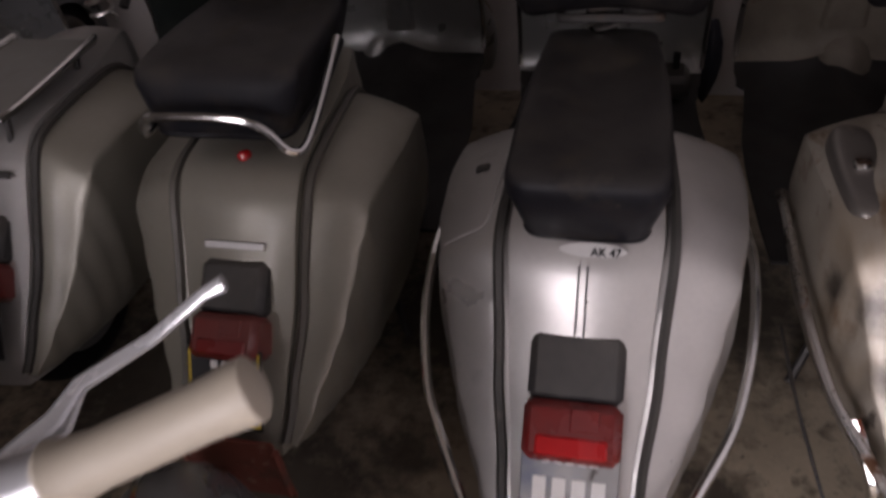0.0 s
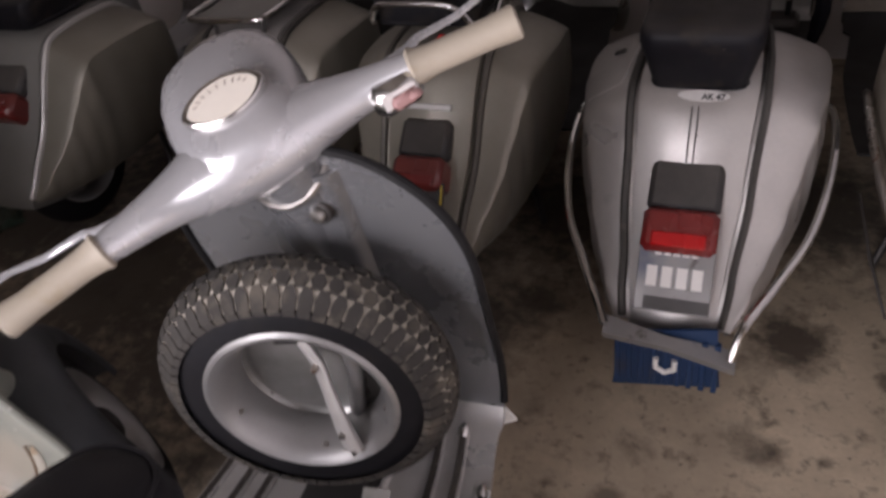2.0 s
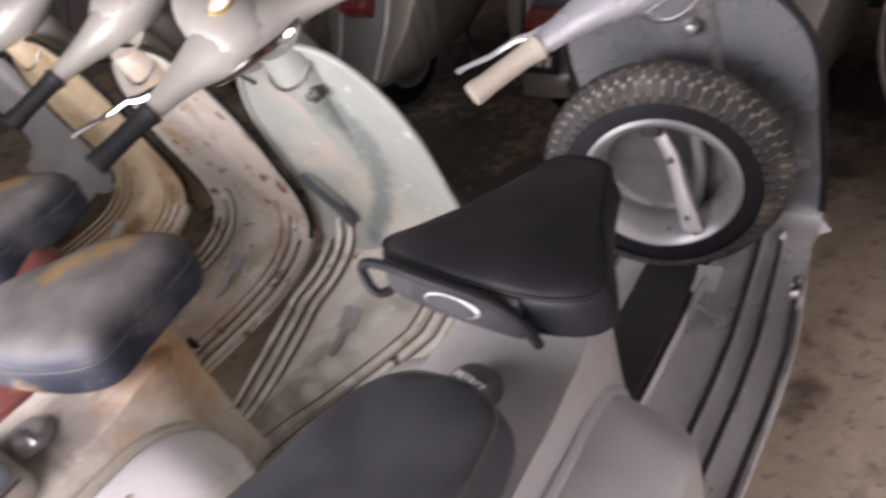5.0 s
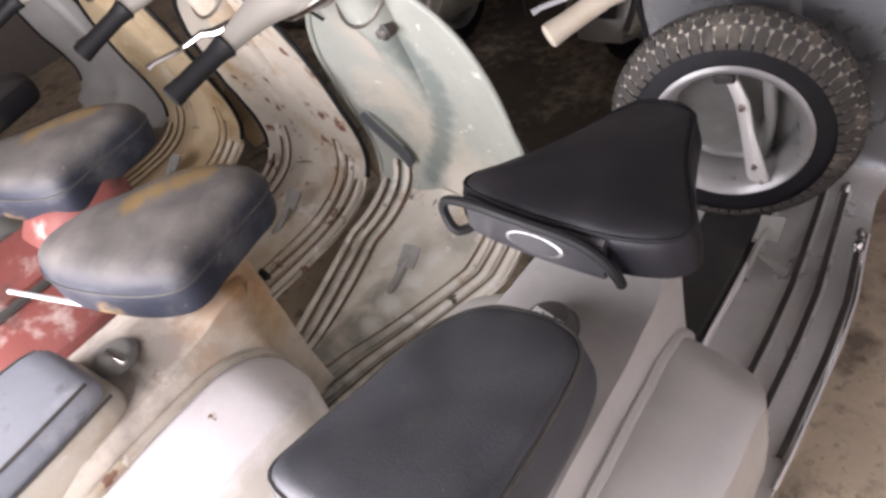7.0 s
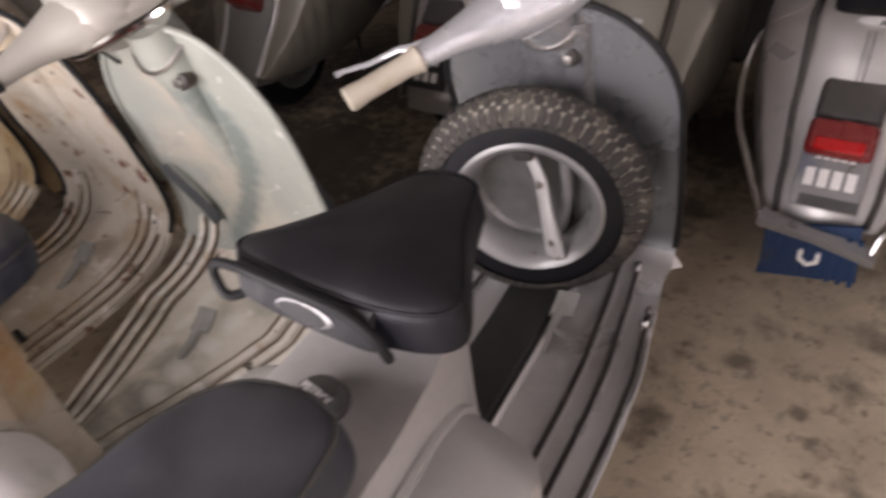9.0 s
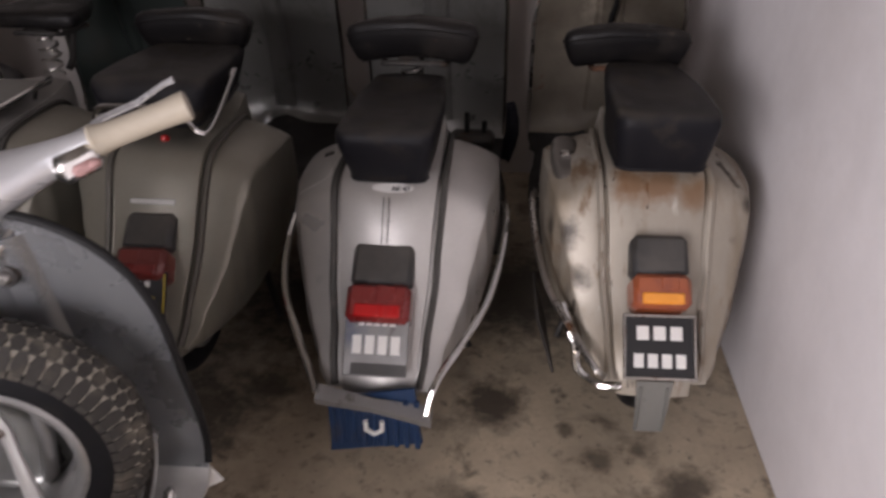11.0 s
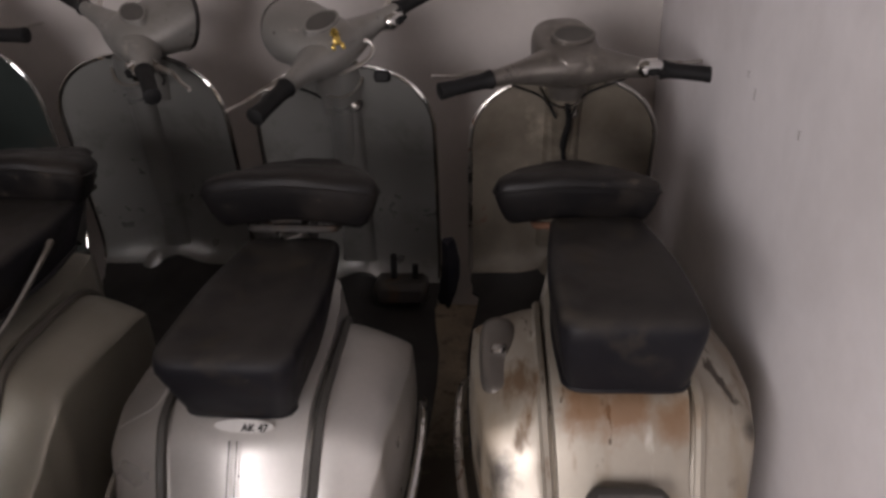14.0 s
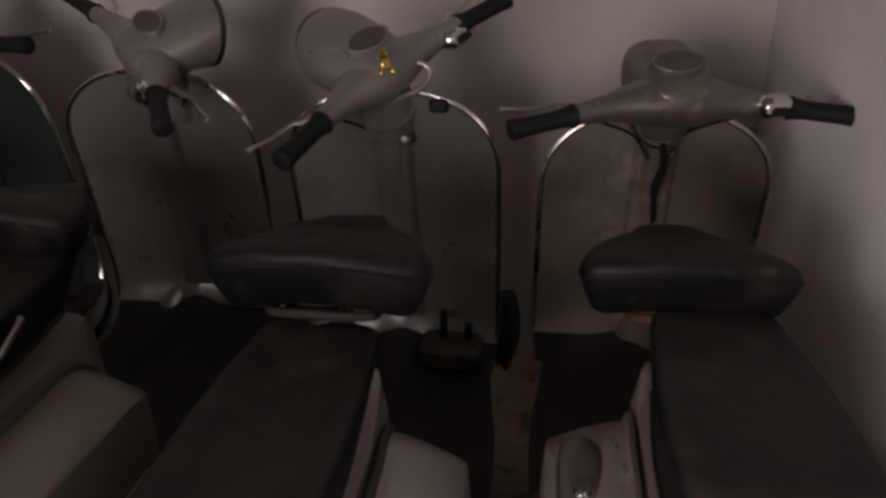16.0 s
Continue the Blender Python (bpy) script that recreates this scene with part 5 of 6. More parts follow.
groove = [cowl_facet(-1, y, k) for y, k in [(0.26, 0.22), (0.18, 0.20), (0.10, 0.20), (0.05, 0.24), (0.030, 0.32), (0.024, 0.50), (0.022, 0.70), (0.020, 0.92)]]
lid = part("cowl_lid", Geo().tube(smooth_curve(groove, 4), 0.0028, 6), M["aluminium"], a, "worn bright edge of the cowl's lid")
part("lid_latch", Geo().box(-0.012, 0.012, -0.008, 0.008, -0.004, 0.005, 0.002).moved(Matrix.Translation(cowl_facet(-1, 0.172, 0.50)) @ pose(0, 0, 0, 0, -20)), M["dark_metal"], lid)
charm = part("gilt_badge", Geo().box(-0.010, 0.010, -0.006, 0.0, -0.012, 0.012, 0.003).box(-0.018, -0.008, -0.006, 0.0, -0.024, -0.008, 0.003).box(0.008, 0.018, -0.006, 0.0, -0.024, -0.008, 0.003).revolve([(0.001, 0.028), (0.009, 0.022), (0.011, 0.014), (0.006, 0.006)], 12).moved(pose(0.020, 0.815, 1.065, -20, 0, 45)), M["brass"], a, "small gilt metal badge")
part("cable_loop", Geo().tube(smooth_curve(LOOP, 5), 0.0055, 8), M["dull_chrome"], a, "bent bright cable loop")
part("shield_bracket", Geo().box(0.085, 0.125, 0.915, 0.945, 0.945, 0.975, 0.006), M["rubber"], a)

# the flaking scooter by the wall
b = scooter_at(0.695, 1.15, "flaking rusty white-silver scooter beside the white wall", BACK_ROW, 2.2)
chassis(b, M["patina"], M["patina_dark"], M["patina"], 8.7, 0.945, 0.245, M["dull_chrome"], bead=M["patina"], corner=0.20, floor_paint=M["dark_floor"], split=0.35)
headset(b, M["head_dark"], 8.7, (0.0, 0.855, 0.980), M["rubber"], M["dull_chrome"], worn=True, dark_dial=True, hood=0.004, lamp_out=0.05, wide=1.04, boxy=0.66, lean=2.6, hood_size=0.74, droop=0.018, neck=0.4)
box_seat(b, M["vinyl_dusty"], -0.055, 0.38, 0.112, 0.641, 0.786, rake=-0.004, at=0.004)
saddle(b, M["vinyl_old"], 0.335, 0.60, 0.160, 0.065, 0.780, 0.858, droop=0.030, slope=-0.22, at=pose(-0.035, 0, 0), frame_mat=M["rusty"], profile=WING, seam=(1.0, 0.70))
tail_light(b, M["orange_lens"], M["amber"], -0.135, 0.435, 0.062, 0.084, 46)
plate(b, -0.250, 0.326, 51, 0.078, 0.071, M["plate_black"], M["plate_white"], "framed")
guard_bar(b, -1, M["dull_chrome"], 0.26, -0.27)
part("guard_foot", Geo().tube(smooth_curve([(-0.205, -0.14, 0.36), (-0.175, -0.20, 0.29), (-0.165, -0.215, 0.235), (-0.12, -0.245, 0.215), (-0.07, -0.255, 0.22)], 5), 0.010, 8), M["chrome"], b)
lid_plan = [(-0.190, -0.045), (-0.168, -0.035), (-0.158, 0.0), (-0.156, 0.10), (-0.160, 0.165), (-0.190, 0.185), (-0.218, 0.165), (-0.226, 0.10), (-0.224, 0.0), (-0.212, -0.035)]
lid_plan = [(x, y + 0.088) for x, y in lid_plan]
lid = part("toolbox_lid", cushion(lid_plan, 0.53, 0.608, slope=0.10), M["head_dark"], b, "worn brown toolbox lid")
part("lid_latch", Geo().box(-0.205, -0.176, 0.138, 0.163, 0.598, 0.616, 0.004), M["chrome"], lid)
mudflap(b, -0.262, 0.10, 0.24, 0.032, 0.040, M["dim_grey"], 0.0, 2)
shield_knob(b, 0.020, 0.925, 0.850)
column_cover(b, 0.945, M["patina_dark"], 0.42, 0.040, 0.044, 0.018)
part("cable_slit", Geo().tube(smooth_curve([(0.004, 0.900, 0.88), (0.012, 0.915, 0.82), (0.002, 0.930, 0.76), (0.010, 0.945, 0.68)], 4), [0.010] * 5 + [0.013] * 4 + [0.008] * 4, 8, flat=0.6), M["rubber"], b, "black cable in the open column")
part("side_panel", Geo().loft([[(-0.255 - k, 0.10, 0.30), (-0.250 - k, -0.10, 0.28), (-0.215 - k, -0.19, 0.20), (-0.225 - k, 0.05, 0.20)] for k in (0.0, 0.006)]), M["dark_metal"], b, "dark rusty guard plate")

# a rag bundle stuffed between the two leg shields
fold = []
for k in range(14):
    q = k / 13
    wide = math.sin(math.pi * (0.12 + 0.80 * q)) ** 0.7
    fold.append([(-0.318 + (0.036 * wide + 0.008 * math.sin(3 * w + 6 * q)) * math.cos(w), 1.005 + (0.05 * wide + 0.008 * math.sin(4 * w)) * math.sin(w), 0.45 - 0.21 * q + 0.006 * math.sin(2 * w)) for w in [2 * math.pi * j / 20 for j in range(20)]])
rag = thing("rag", pose(0.695, 1.15, 0, 0, 0, 2.2), "crumpled dark blue rag bundle stuffed between two scooters", "rag")
part("cloth", Geo().loft(fold), M["rag"], rag)

# the grey-gold scooter with the railed seat
c = scooter_at(-0.490, 1.17, "dull gold-grey motor scooter with a chrome-railed black seat", BACK_ROW)
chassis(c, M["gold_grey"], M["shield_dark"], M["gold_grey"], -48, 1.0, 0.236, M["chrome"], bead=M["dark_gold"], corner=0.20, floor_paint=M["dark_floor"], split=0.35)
headset(c, M["head_grey"], -48, (0.045, 0.90, 1.035), M["rubber"], M["dull_chrome"], dark_dial=True, hood=0.036, lamp_out=0.06, worn=True, hood_size=1.02, boxy=0.95)
cs = box_seat(c, M["vinyl_dusty"], -0.02, 0.42, 0.146, 0.683, 0.800, 0.02, 0.06, at=-0.018)
rail_pts = smooth_curve([(-0.16, 0.20, 0.70), (-0.158, 0.06, 0.678), (-0.152, 0.00, 0.676), (-0.130, -0.020, 0.715), (-0.09, -0.028, 0.727), (0.03, -0.028, 0.727), (0.075, -0.024, 0.708), (0.112, -0.022, 0.668), (0.130, 0.02, 0.672), (0.132, 0.20, 0.755)], 6)
part("seat_rail", Geo().tube(rail_pts, 0.007, 8), M["chrome"], cs, "chrome seat rail")
cs.children[-1].data.transform(pose(0.010, 0, 0.022))
saddle(c, M["vinyl_old"], 0.34, 0.62, 0.160, 0.065, 0.796, 0.876, droop=0.030, slope=-0.22, at=pose(-0.03, 0, 0), profile=WING, seam=(1.0, 0.70))
tail_light(c, M["dark_red_lens"], M["red_lens"], -0.117, 0.415, 0.062, 0.086, 43)
plate(c, -0.232, 0.345, 60, 0.070, 0.072, M["plate_black"], M["plate_white"], "yellow")
mudflap(c, -0.285, 0.12, 0.27, 0.10, 0.085, M["red_flap"], 0.0, 2)
part("reflector", Geo().revolve([(0.009, -0.012), (0.009, 0.004), (0.006, 0.008), (0.001, 0.009)], 14).moved(pose(0.027, -0.008, 0.667, 70)), M["bright_red"], c, "small bright red reflector")
part("model_badge", Geo().box(-0.055, 0.055, -0.006, 0.006, -0.002, 0.003, 0.001).moved(pose(0, -0.072, 0.528, 60)), M["aluminium"], c)
shield_knob(c, 0.03, 0.930, 0.885)
column_cover(c, 1.0, M["shield_dark"], 0.40, 0.030, 0.034, 0.034)

# the scooter with the luggage rack
d = scooter_at(-1.075, 1.25, "grey motor scooter with a flat chrome luggage rack", BACK_ROW)
chassis(d, M["silver"], M["shield_green"], M["gold_grey"], 5, 1.03, 0.25, M["chrome"], corner=0.22, floor_paint=M["dark_floor"], split=0.35)
headset(d, M["dim_grey"], 5, (0.0, 0.89, 1.035), M["rubber"], M["dull_chrome"], dial=False, worn=True)
saddle(d, M["vinyl_old"], 0.40, 0.68, 0.14, 0.08, 0.80, 0.86)
rk = part("luggage_rack", Geo().tube(smooth_curve([(-0.10, 0.30, 0.686), (-0.115, 0.10, 0.686), (-0.115, -0.02, 0.686), (-0.08, -0.05, 0.684), (0.08, -0.05, 0.684), (0.115, -0.02, 0.686), (0.115, 0.10, 0.686), (0.10, 0.30, 0.686)], 5), 0.008, 8), M["chrome"], d)
part("rack_plate", Geo().box(-0.105, 0.105, -0.035, 0.30, 0.672, 0.682, 0.004), M["dim_grey"], rk)
for x in (-0.08, 0.08):
    part("rack_leg", Geo().tube([(x, 0.26, 0.68), (x * 0.9, 0.24, 0.63)], 0.006, 8), M["dark_metal"], rk)
    part("rack_leg", Geo().tube([(x, 0.02, 0.68), (x * 0.9, 0.0, 0.61)], 0.006, 8), M["dark_metal"], rk)
tail_light(d, M["dark_red_lens"], M["red_lens"], -0.117, 0.41, 0.066, 0.086, 43)
plate(d, -0.232, 0.335, 60, 0.072, 0.062, M["plate_black"], M["plate_white"], "plain")
part("model_badge", Geo().box(-0.005, 0.085, -0.006, 0.006, -0.002, 0.003, 0.001).moved(pose(0, -0.052, 0.572, 58)), M["cap"], d)

# the dark scooter at the end of the row
e = scooter_at(-1.84, 1.19, "dark grey motor scooter with ribbed side cowl", BACK_ROW)
chassis(e, M["dim_grey"], M["blue_grey"], M["gold_grey"], 0, 0.965, 0.232, M["dull_chrome"], bulge=0.19, corner=0.2, bead=M["aluminium"])
headset(e, M["dim_grey"], 0, (0.0, 0.89, 0.955), M["rubber"], M["dull_chrome"], dial=False, worn=True)
box_seat(e, M["vinyl_dusty"], -0.03, 0.40, 0.11, 0.65, 0.74)
saddle(e, M["vinyl_old"], 0.38, 0.66, 0.14, 0.08, 0.80, 0.86)
tail_light(e, M["dark_red_lens"], M["red_lens"], -0.075, 0.475, 0.066, 0.086, 43)
for k in range(7):
    part("louvre", Geo().tube([(0.296, 0.16 + 0.016 * k, 0.33), (0.304, 0.20 + 0.016 * k, 0.40)], 0.004, 6), M["dark_metal"], e)

# ---------------------------------------------------------------- scooters in the front row
# silver scooter with the spare wheel behind its leg shield
f = scooter_at(-0.302, -0.575, "silver motor scooter carrying a spare wheel behind its shield", FRONT_ROW, 2.4)
chassis(f, M["soft_silver"], M["blue_grey"], M["soft_silver"], 41, 0.880, 0.224, M["rubber"], corner=0.22, floor_paint=M["floor_grey"], fender_paint=M["blue_grey"], bead=M["soft_silver"], cowl_drop=-0.045, split=0.36)
hs = headset(f, M["bright_silver"], 40.6, (-0.027, 0.926, 0.875), M["grip"], M["bright_silver"], cables=False, hood=0.010, lamp_out=0.082, wide=1.05, boxy=0.74, hood_size=0.93, lean=-1.0, neck=0.25)
F_SADDLE = [(-0.155, 0.296), (-0.09, 0.282), (0.0, 0.274), (0.08, 0.274), (0.135, 0.288), (0.154, 0.315), (0.140, 0.355), (0.104, 0.425), (0.080, 0.495), (0.068, 0.530), (0.035, 0.548), (-0.012, 0.543), (-0.040, 0.508), (-0.078, 0.430), (-0.132, 0.358), (-0.166, 0.320)]
saddle(f, M["vinyl"], 0.278, 0.548, 0.160, 0.048, 0.730, 0.802, rail=True, badge=True, spring=False, outline=F_SADDLE, profile=FLARED)
saddle_neck(f, M["soft_silver"], 0.0, 0.735, 0.10, 0.72)
F_PAD = [(0.015, 0.178), (0.062, 0.174), (0.095, 0.148), (0.108, 0.100), (0.114, 0.02), (0.119, -0.07), (0.112, -0.135), (0.0, -0.150), (-0.105, -0.140), (-0.112, -0.085), (-0.098, 0.0), (-0.090, 0.075), (-0.072, 0.130), (-0.035, 0.168)]
pillion_pad(f, M["vinyl_pad"], F_PAD, 0.672, 0.757, "scuffed black vinyl pillion pad")
cap = part("fuel_cap", Geo().revolve([(0.001, 0.020), (0.026, 0.020), (0.030, 0.016), (0.032, 0.004), (0.038, 0.0), (0.038, -0.01)], 28).moved(pose(-0.005, 0.225, 0.648)), M["cap"], f, "black fuel cap with white lettering")
lettering("cap_words", "PETROL", 0.0150, M["plate_white"], cap, pose(-0.002, 0.222, 0.6690, 6, 0, -14))
floor_strips(f, 0.880, 0.224, [(inset, side, y0, reach) for side in (1, -1) for inset, y0, reach in ((0.107, 0.46, 0.40), (0.063, 0.42, 0.335), (0.013, 0.36, 0.300))], M["floor_grey"], M["insert_rubber"])
part("floor_trim", Geo().tube([(x, y, z + 0.003) for x, y, z in strip_path(0.880, 0.224, 0.0, 1, 0.30, 0.30)], 0.005, 8), M["chrome"], f, "bright edge trim")
column_cover(f, 0.880, M["blue_grey"], 0.42, 0.060, 0.045, 0.020)
part("centre_mat", Geo().loft([[(-0.062, y, z + 0.012), (-0.050, y, z + 0.034), (0.050, y, z + 0.034), (0.062, y, z + 0.012)] for y, z in ((0.40, 0.29), (0.6, 0.29), (0.75, 0.29), (0.88, 0.30))]), M["dark_floor"], f)
part("pedal_rail", Geo().box(0.060, 0.068, 0.46, 0.88, 0.300, 0.320, 0.003), M["aluminium"], f)
pedal(f, 0.075, M["dim_grey"])
part("pedal_bar", Geo().tube([(0.078, 0.742, 0.326), (0.105, 0.735, 0.318), (0.132, 0.728, 0.312)], 0.006, 8), M["dim_grey"], f)
shield_knob(f, 0.034, 0.925, 0.780)
part("shield_tab", Geo().loft([[(0.214, 1.005, 0.305), (0.240, 1.010, 0.318), (0.216, 1.015, 0.345)], [(0.214, 1.009, 0.305), (0.240, 1.014, 0.318), (0.216, 1.019, 0.345)]]), M["plate_white"], f)
part("front_strip", Geo().loft([[(-0.085, 1.335, 0.27), (-0.080, 1.345, 0.30), (-0.070, 1.340, 0.30), (-0.075, 1.330, 0.27)], [(0.075, 1.190, 0.27), (0.080, 1.200, 0.30), (0.090, 1.195, 0.30), (0.085, 1.185, 0.27)]]), M["chrome"], f)
part("trim_clip", Geo().box(0.212, 0.228, 0.825, 0.845, 0.298, 0.322, 0.004), M["chrome"], f)
spare_m = pose(-0.008, 0.849, 0.539, 90, 0, 12.6)
sp = wheel("spare_wheel", f, spare_m, disc=False, tread=True)
brk = Geo().tube([(-0.012, 0.098, -0.020), (-0.004, 0.078, -0.014), (0.016, 0.028, -0.008), (0.026, -0.02, 0.008), (0.040, -0.068, 0.028), (0.048, -0.105, 0.034)], [0.014, 0.017, 0.019, 0.018, 0.024, 0.028], 10, flat=0.45)
sb = part("spare_bracket", brk.moved(spare_m), M["aluminium"], sp)
part("bracket_block", Geo().box(-0.030, 0.006, 0.078, 0.098, -0.012, 0.012, 0.004).moved(spare_m), M["dark_metal"], sp)
for x, y, z in ((0.016, 0.028, 0.0), (0.042, -0.072, 0.036), (0.056, -0.100, 0.042)):
    part("bracket_bolt", Geo().revolve([(0.001, 0.012), (0.0055, 0.012), (0.006, 0.0)], 6).moved(spare_m @ pose(x, y, z)), M["dull_chrome"], sp)
part("rim_web", Geo().revolve([(0.115, -0.016), (0.106, -0.030), (0.098, -0.034), (0.001, -0.036)], 40).moved(spare_m), M["shield_dark"], sp)
part("bracket_tube", Geo().tube([(0.058, 0.085, -0.024), (0.062, 0.0, -0.022), (0.050, -0.09, -0.018)], 0.012, 12).moved(spare_m), M["rim"], sp)
for k in range(5):
    q = radians(72 * k + 200)
    part("wheel_nut", Geo().revolve([(0.001, 0.012), (0.006, 0.012), (0.007, 0.0)], 6).moved(spare_m @ pose(0.117 * math.cos(q), 0.117 * math.sin(q), 0.018)), M["dull_chrome"], sp)

# pale green and cream scooter
g_ = scooter_at(-0.877, -0.91, "pale green and cream scooter with rust-stained paint", FRONT_ROW, 2.4)
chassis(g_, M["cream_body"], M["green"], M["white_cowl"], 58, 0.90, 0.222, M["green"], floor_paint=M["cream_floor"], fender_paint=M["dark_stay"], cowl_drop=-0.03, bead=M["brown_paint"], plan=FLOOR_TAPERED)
headset(g_, M["beige_cast"], 69.0, (-0.074, 0.906, 0.930), M["rubber"], M["chrome"], switch=False, hood=-0.016, hood_size=0.82, dial_size=0.45, dial_drop=0.003, lean=30.4, droop=0.009, neck=0.4)
G_ARC = [(-0.135, 0.862, 0.868), (-0.11, 0.842, 0.866), (-0.050, 0.834, 0.884), (0.050, 0.838, 0.926), (0.120, 0.846, 0.956), (0.150, 0.865, 0.974)]
part("headset_trim", Geo().tube(smooth_curve(G_ARC, 5), 0.0080, 8), M["chrome"], g_, "bright chrome arc under the handlebar head")
G_SADDLE = [(-0.245, 0.300), (-0.215, 0.262), (-0.150, 0.250), (-0.070, 0.262), (0.010, 0.284), (0.070, 0.312), (0.098, 0.348), (0.086, 0.410), (0.072, 0.480), (0.058, 0.545), (0.015, 0.580), (-0.050, 0.572), (-0.120, 0.530), (-0.185, 0.450), (-0.235, 0.365)]
saddle(g_, M["vinyl_grey"], 0.250, 0.58, 0.176, 0.078, 0.672, 0.772, spring=False, outline=G_SADDLE, profile=DEEP, seam=(0.99, 0.535), thread=M["bead"])
saddle_neck(g_, M["cream_body"], -0.02, 0.700, 0.06, 0.72)
part("grab_rail", Geo().tube([(-0.30, 0.215, 0.684), (-0.16, 0.250, 0.680), (-0.045, 0.283, 0.672), (-0.028, 0.300, 0.680)], 0.0045, 8), M["aluminium"], g_)
RIBS = [(inset, side, y0, reach) for side in (1, -1) for inset, y0, reach in ((0.016, 0.40, 0.36), (0.050, 0.42, 0.41), (0.084, 0.44, 0.44))]
floor_ribs(g_, 0.90, 0.222, RIBS, M["cream_floor"], M["groove_dirt"], FLOOR_TAPERED)
pedal(g_, 0.030, M["dim_grey"])
part("frame_hole", Geo().revolve([(0.001, 0.0), (0.011, 0.0), (0.013, -0.006)], 16).moved(pose(0.028, 0.482, 0.585, -90) @ pose(0, 0, 0, 180)), M["rubber"], g_, "dark bolt hole")
shield_knob(g_, 0.034, 0.925, 0.800)
part("shield_stay", Geo().loft([[(x - w, y - 0.004, z - 0.3 * w), (x - w * 0.6, y - 0.022, z), (x + w * 0.6, y - 0.022, z + 0.2 * w), (x + w, y - 0.004, z + 0.5 * w)] for x, y, z, w in ((-0.186, 0.992, 0.548, 0.003), (-0.176, 0.993, 0.532, 0.006), (-0.150, 1.000, 0.490, 0.007), (-0.120, 1.008, 0.445, 0.008), (-0.106, 1.010, 0.420, 0.010), (-0.102, 1.010, 0.408, 0.007))]), M["dark_stay"], g_, "tapered dark grey stay bracket")
pad_seat(g_, M["vinyl_blue"], 0.172, 0.40, 0.088, 0.672, 0.712, 0.005, "faded blue-grey pillion pad")
pad_seat(g_, M["brown_paint"], 0.186, 0.42, 0.098, 0.62, 0.676, 0.005, "stained beige pillion base")
cap = part("fuel_cap", Geo().revolve([(0.001, 0.016), (0.024, 0.015), (0.032, 0.010), (0.036, 0.002), (0.036, -0.01)], 24).moved(pose(0.0, 0.222, 0.648)), M["dim_grey"], g_, "greasy grey fuel cap")
part("cap_lever", Geo().box(-0.006, 0.050, 0.212, 0.224, 0.662, 0.670, 0.003), M["dull_chrome"], cap)

# faded red scooter with the beige shield
h_ = scooter_at(-1.355, -0.87, "faded red scooter with a rust-stained beige leg shield", FRONT_ROW)
chassis(h_, M["red_timber"], M["brown_paint"], M["red_timber"], 60, 0.90, 0.222, M["rubber"], shield_back=0.08, plan=FLOOR_SLIM)
headset(h_, M["beige_cast"], 62, (-0.03, 0.905, 0.945), M["rubber"], M["chrome"], switch=False, hood=-0.016, hood_size=0.82, dial_size=0.62, dial_drop=0.016)
saddle(h_, M["vinyl_grey"], 0.27, 0.60, 0.160, 0.075, 0.675, 0.778, spring=False, profile=DEEP, seam=(0.99, 0.535), thread=M["bead"], outline=[(x * 0.9, y + 0.012) for x, y in G_SADDLE])
saddle_neck(h_, M["red_timber"], 0.0, 0.70)
floor_ribs(h_, 0.90, 0.222, RIBS, M["brown_paint"], M["groove_dirt"], FLOOR_SLIM, back=0.08)
pedal(h_, 0.045)

# stained scooter further along
i_ = scooter_at(-1.87, -0.89, "grey scooter with a yellow-brown stained leg shield", FRONT_ROW)
chassis(i_, M["dim_grey"], M["ochre_paint"], M["dim_grey"], 60, 0.90, 0.222, M["rubber"], shield_back=0.06, plan=FLOOR_SLIM)
headset(i_, M["beige_cast"], 60, (0.0, 0.90, 0.94), M["rubber"], M["chrome"], switch=False, hood=-0.016, hood_size=0.82, dial_size=0.62, dial_drop=0.016)
saddle(i_, M["vinyl_dusty"], 0.245, 0.60, 0.13, 0.07, 0.70, 0.78, spring=False)
floor_ribs(i_, 0.90, 0.222, RIBS, M["ochre_paint"], M["groove_dirt"], FLOOR_SLIM, back=0.06)
pedal(i_, 0.045)

j_ = scooter_at(-2.44, -0.90, "plain grey motor scooter at the end of the front row", FRONT_ROW)
chassis(j_, M["dim_grey"], M["soft_silver"], M["dim_grey"], 60, 0.90, 0.30, M["rubber"])
headset(j_, M["dim_grey"], 60, (0.0, 0.90, 0.94), M["rubber"], M["chrome"], switch=False, hood=-0.016, hood_size=0.82, dial_size=0.62, dial_drop=0.016)
saddle(j_, M["vinyl_dusty"], 0.245, 0.60, 0.13, 0.07, 0.70, 0.78, spring=False)

# ---------------------------------------------------------------- odds and ends beside the row


def heap_geo(rx, ry, h, seed, rough=0.3):
    """A crumpled heap, folded at two scales, resting on the floor."""
    rings = []
    for k in range(15):
        q = k / 14
        z = h * math.sin(q * math.pi / 2)
        w = math.cos(q * math.pi / 2) ** 0.8
        ring = []
        for j in range(36):
            t = 2 * math.pi * j / 36
            n = 1 + rough * noise.noise(Vector((2.2 * math.cos(t) + seed, 2.2 * math.sin(t), 2.5 * q))) + rough * 0.5 * noise.noise(Vector((6 * math.cos(t), 6 * math.sin(t) + seed, 7 * q)))
            ring.append((rx * w * n * math.cos(t), ry * w * n * math.sin(t), max(0.0, z * (1 + rough * 0.6 * noise.noise(Vector((3 * math.cos(t) * w, 3 * math.sin(t) * w, seed)))))))
        rings.append(ring)
    return Geo().loft(rings)


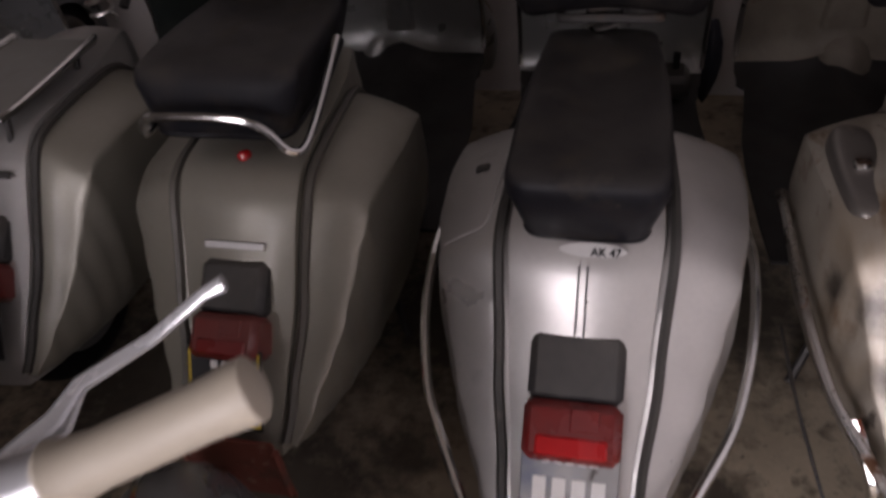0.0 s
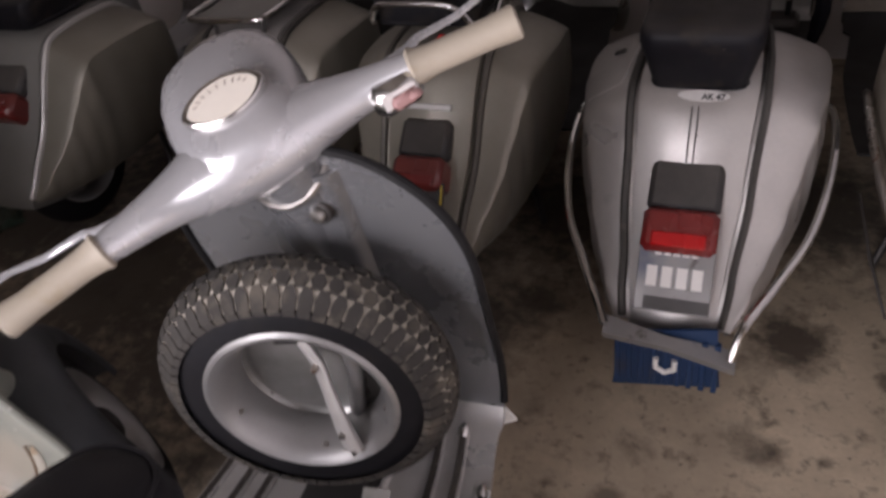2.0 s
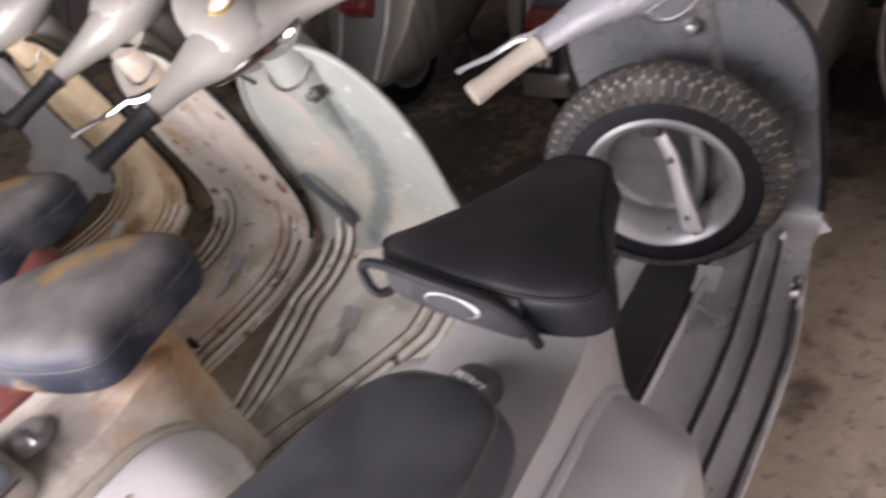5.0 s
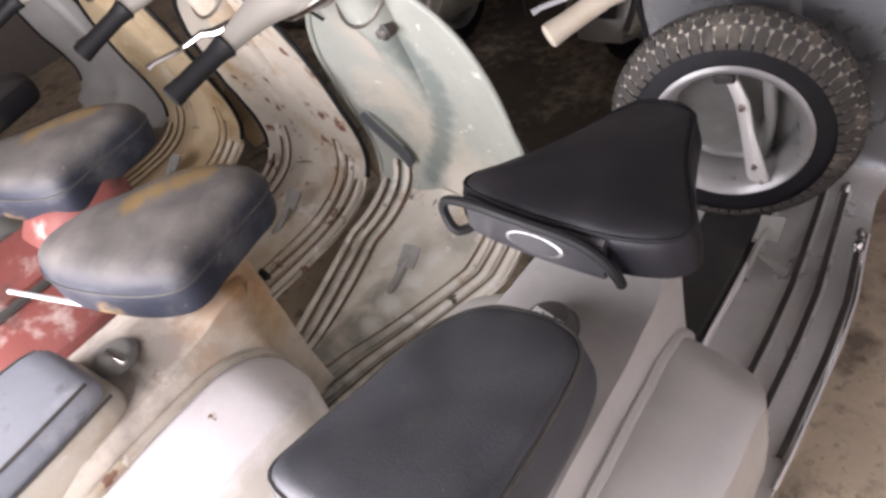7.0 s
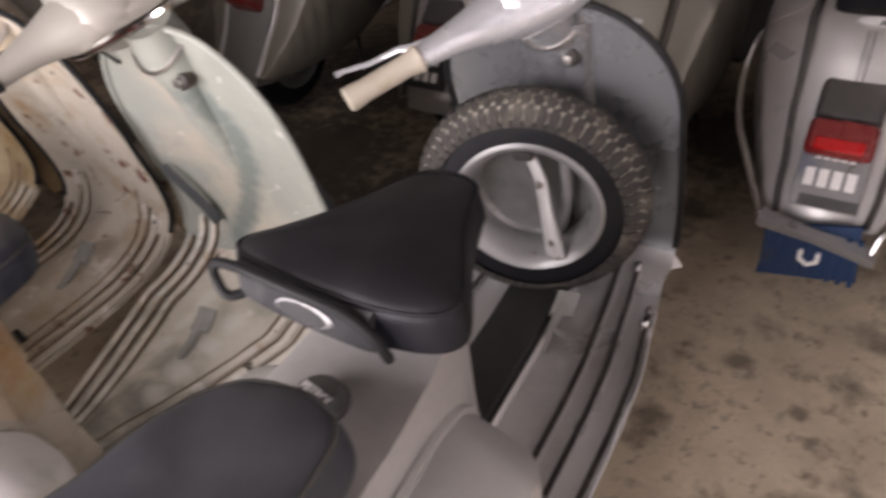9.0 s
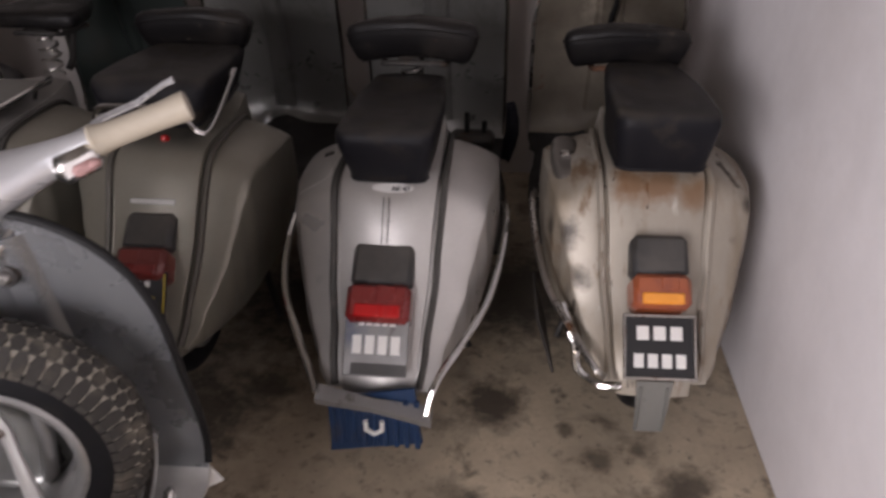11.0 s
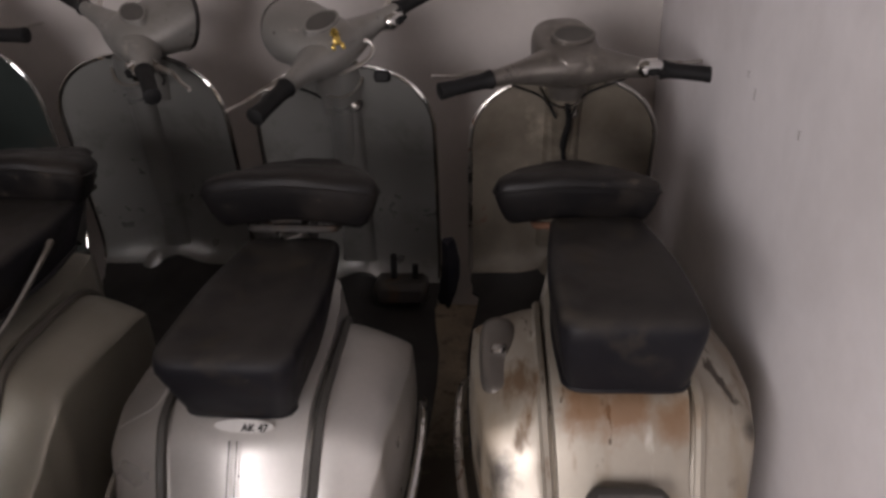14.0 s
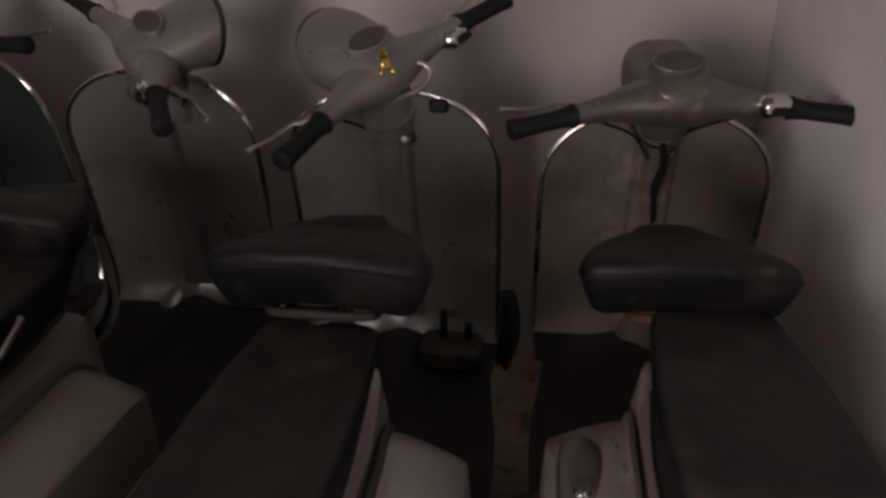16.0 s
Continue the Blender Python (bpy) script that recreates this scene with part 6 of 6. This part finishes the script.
M["green_sheet"] = material("dusty_green_plastic", (0.045, 0.085, 0.055), 0.5, 0.0, 0.0, [((0.12, 0.11, 0.09), 9, 0.52, 0.2, 0.9)], dust=0.3)
M["dull_cloth"] = material("dull_grey_brown_cloth", (0.13, 0.112, 0.098), 0.9, 0.0, 0.0, [((0.06, 0.05, 0.045), 12, 0.52, 0.2, 0.95)], bump=(0.5, 120), dust=0.2)
M["sack"] = material("grey_brown_sackcloth", (0.19, 0.17, 0.14), 0.9, 0.0, 0.0, [((0.08, 0.07, 0.055), 10, 0.52, 0.2, 0.95)], bump=(0.6, 140), dust=0.2)
M["old_wood"] = material("grey_weathered_wood", (0.17, 0.14, 0.105), 0.8, 0.0, 0.0, [((0.07, 0.055, 0.04), 18, 0.52, 0.15, 0.9)], bump=(0.4, 90), dust=0.15)
for name, x, y, rx, ry, h, seed, mat, label, kind_of in (
        ("plastic_sheet", -2.34, 1.06, 0.22, 0.15, 0.10, 3.1, "green_sheet", "crumpled dusty green plastic sheet on the floor", "plastic sheet"),
        ("cloth_bundle", -2.86, 1.30, 0.26, 0.20, 0.10, 7.7, "dull_cloth", "dull grey-brown cloth bundle heaped on the floor", "cloth"),
        ("sack", -2.52, 1.62, 0.24, 0.18, 0.22, 12.4, "sack", "slumped grey-brown sack beside the parked scooter", "sack")):
    pile = thing(name, pose(x, y, 0), label, kind_of)
    part("fabric" if name != "plastic_sheet" else "sheet", heap_geo(rx, ry, h, seed), M[mat], pile, angle=50)
offcut = thing("wooden_plank", pose(-2.27, 1.30, 0, 0, 0, -20), "short weathered wooden plank lying on the floor", "plank")
part("board", Geo().box(-0.26, 0.26, -0.035, 0.035, 0.0, 0.022, 0.004), M["old_wood"], offcut)

# ---------------------------------------------------------------- marks on the floor and wall

for y, z, h in ((1.624, 0.995, 0.014), (1.377, 0.983, 0.010), (1.677, 1.024, 0.008)):
    ob = new("wall_scuff", mesh_of("wall_scuff", Geo().box(RIGHT - 0.0012, RIGHT + 0.001, y - 0.003, y + 0.003, z - h * 0.8, z + h * 0.8, 0.0004), M["scuff"]))
    tagged(ob, "small grey scuff mark on the white wall", "scuff mark", "scuff marks on the wall", "structure")
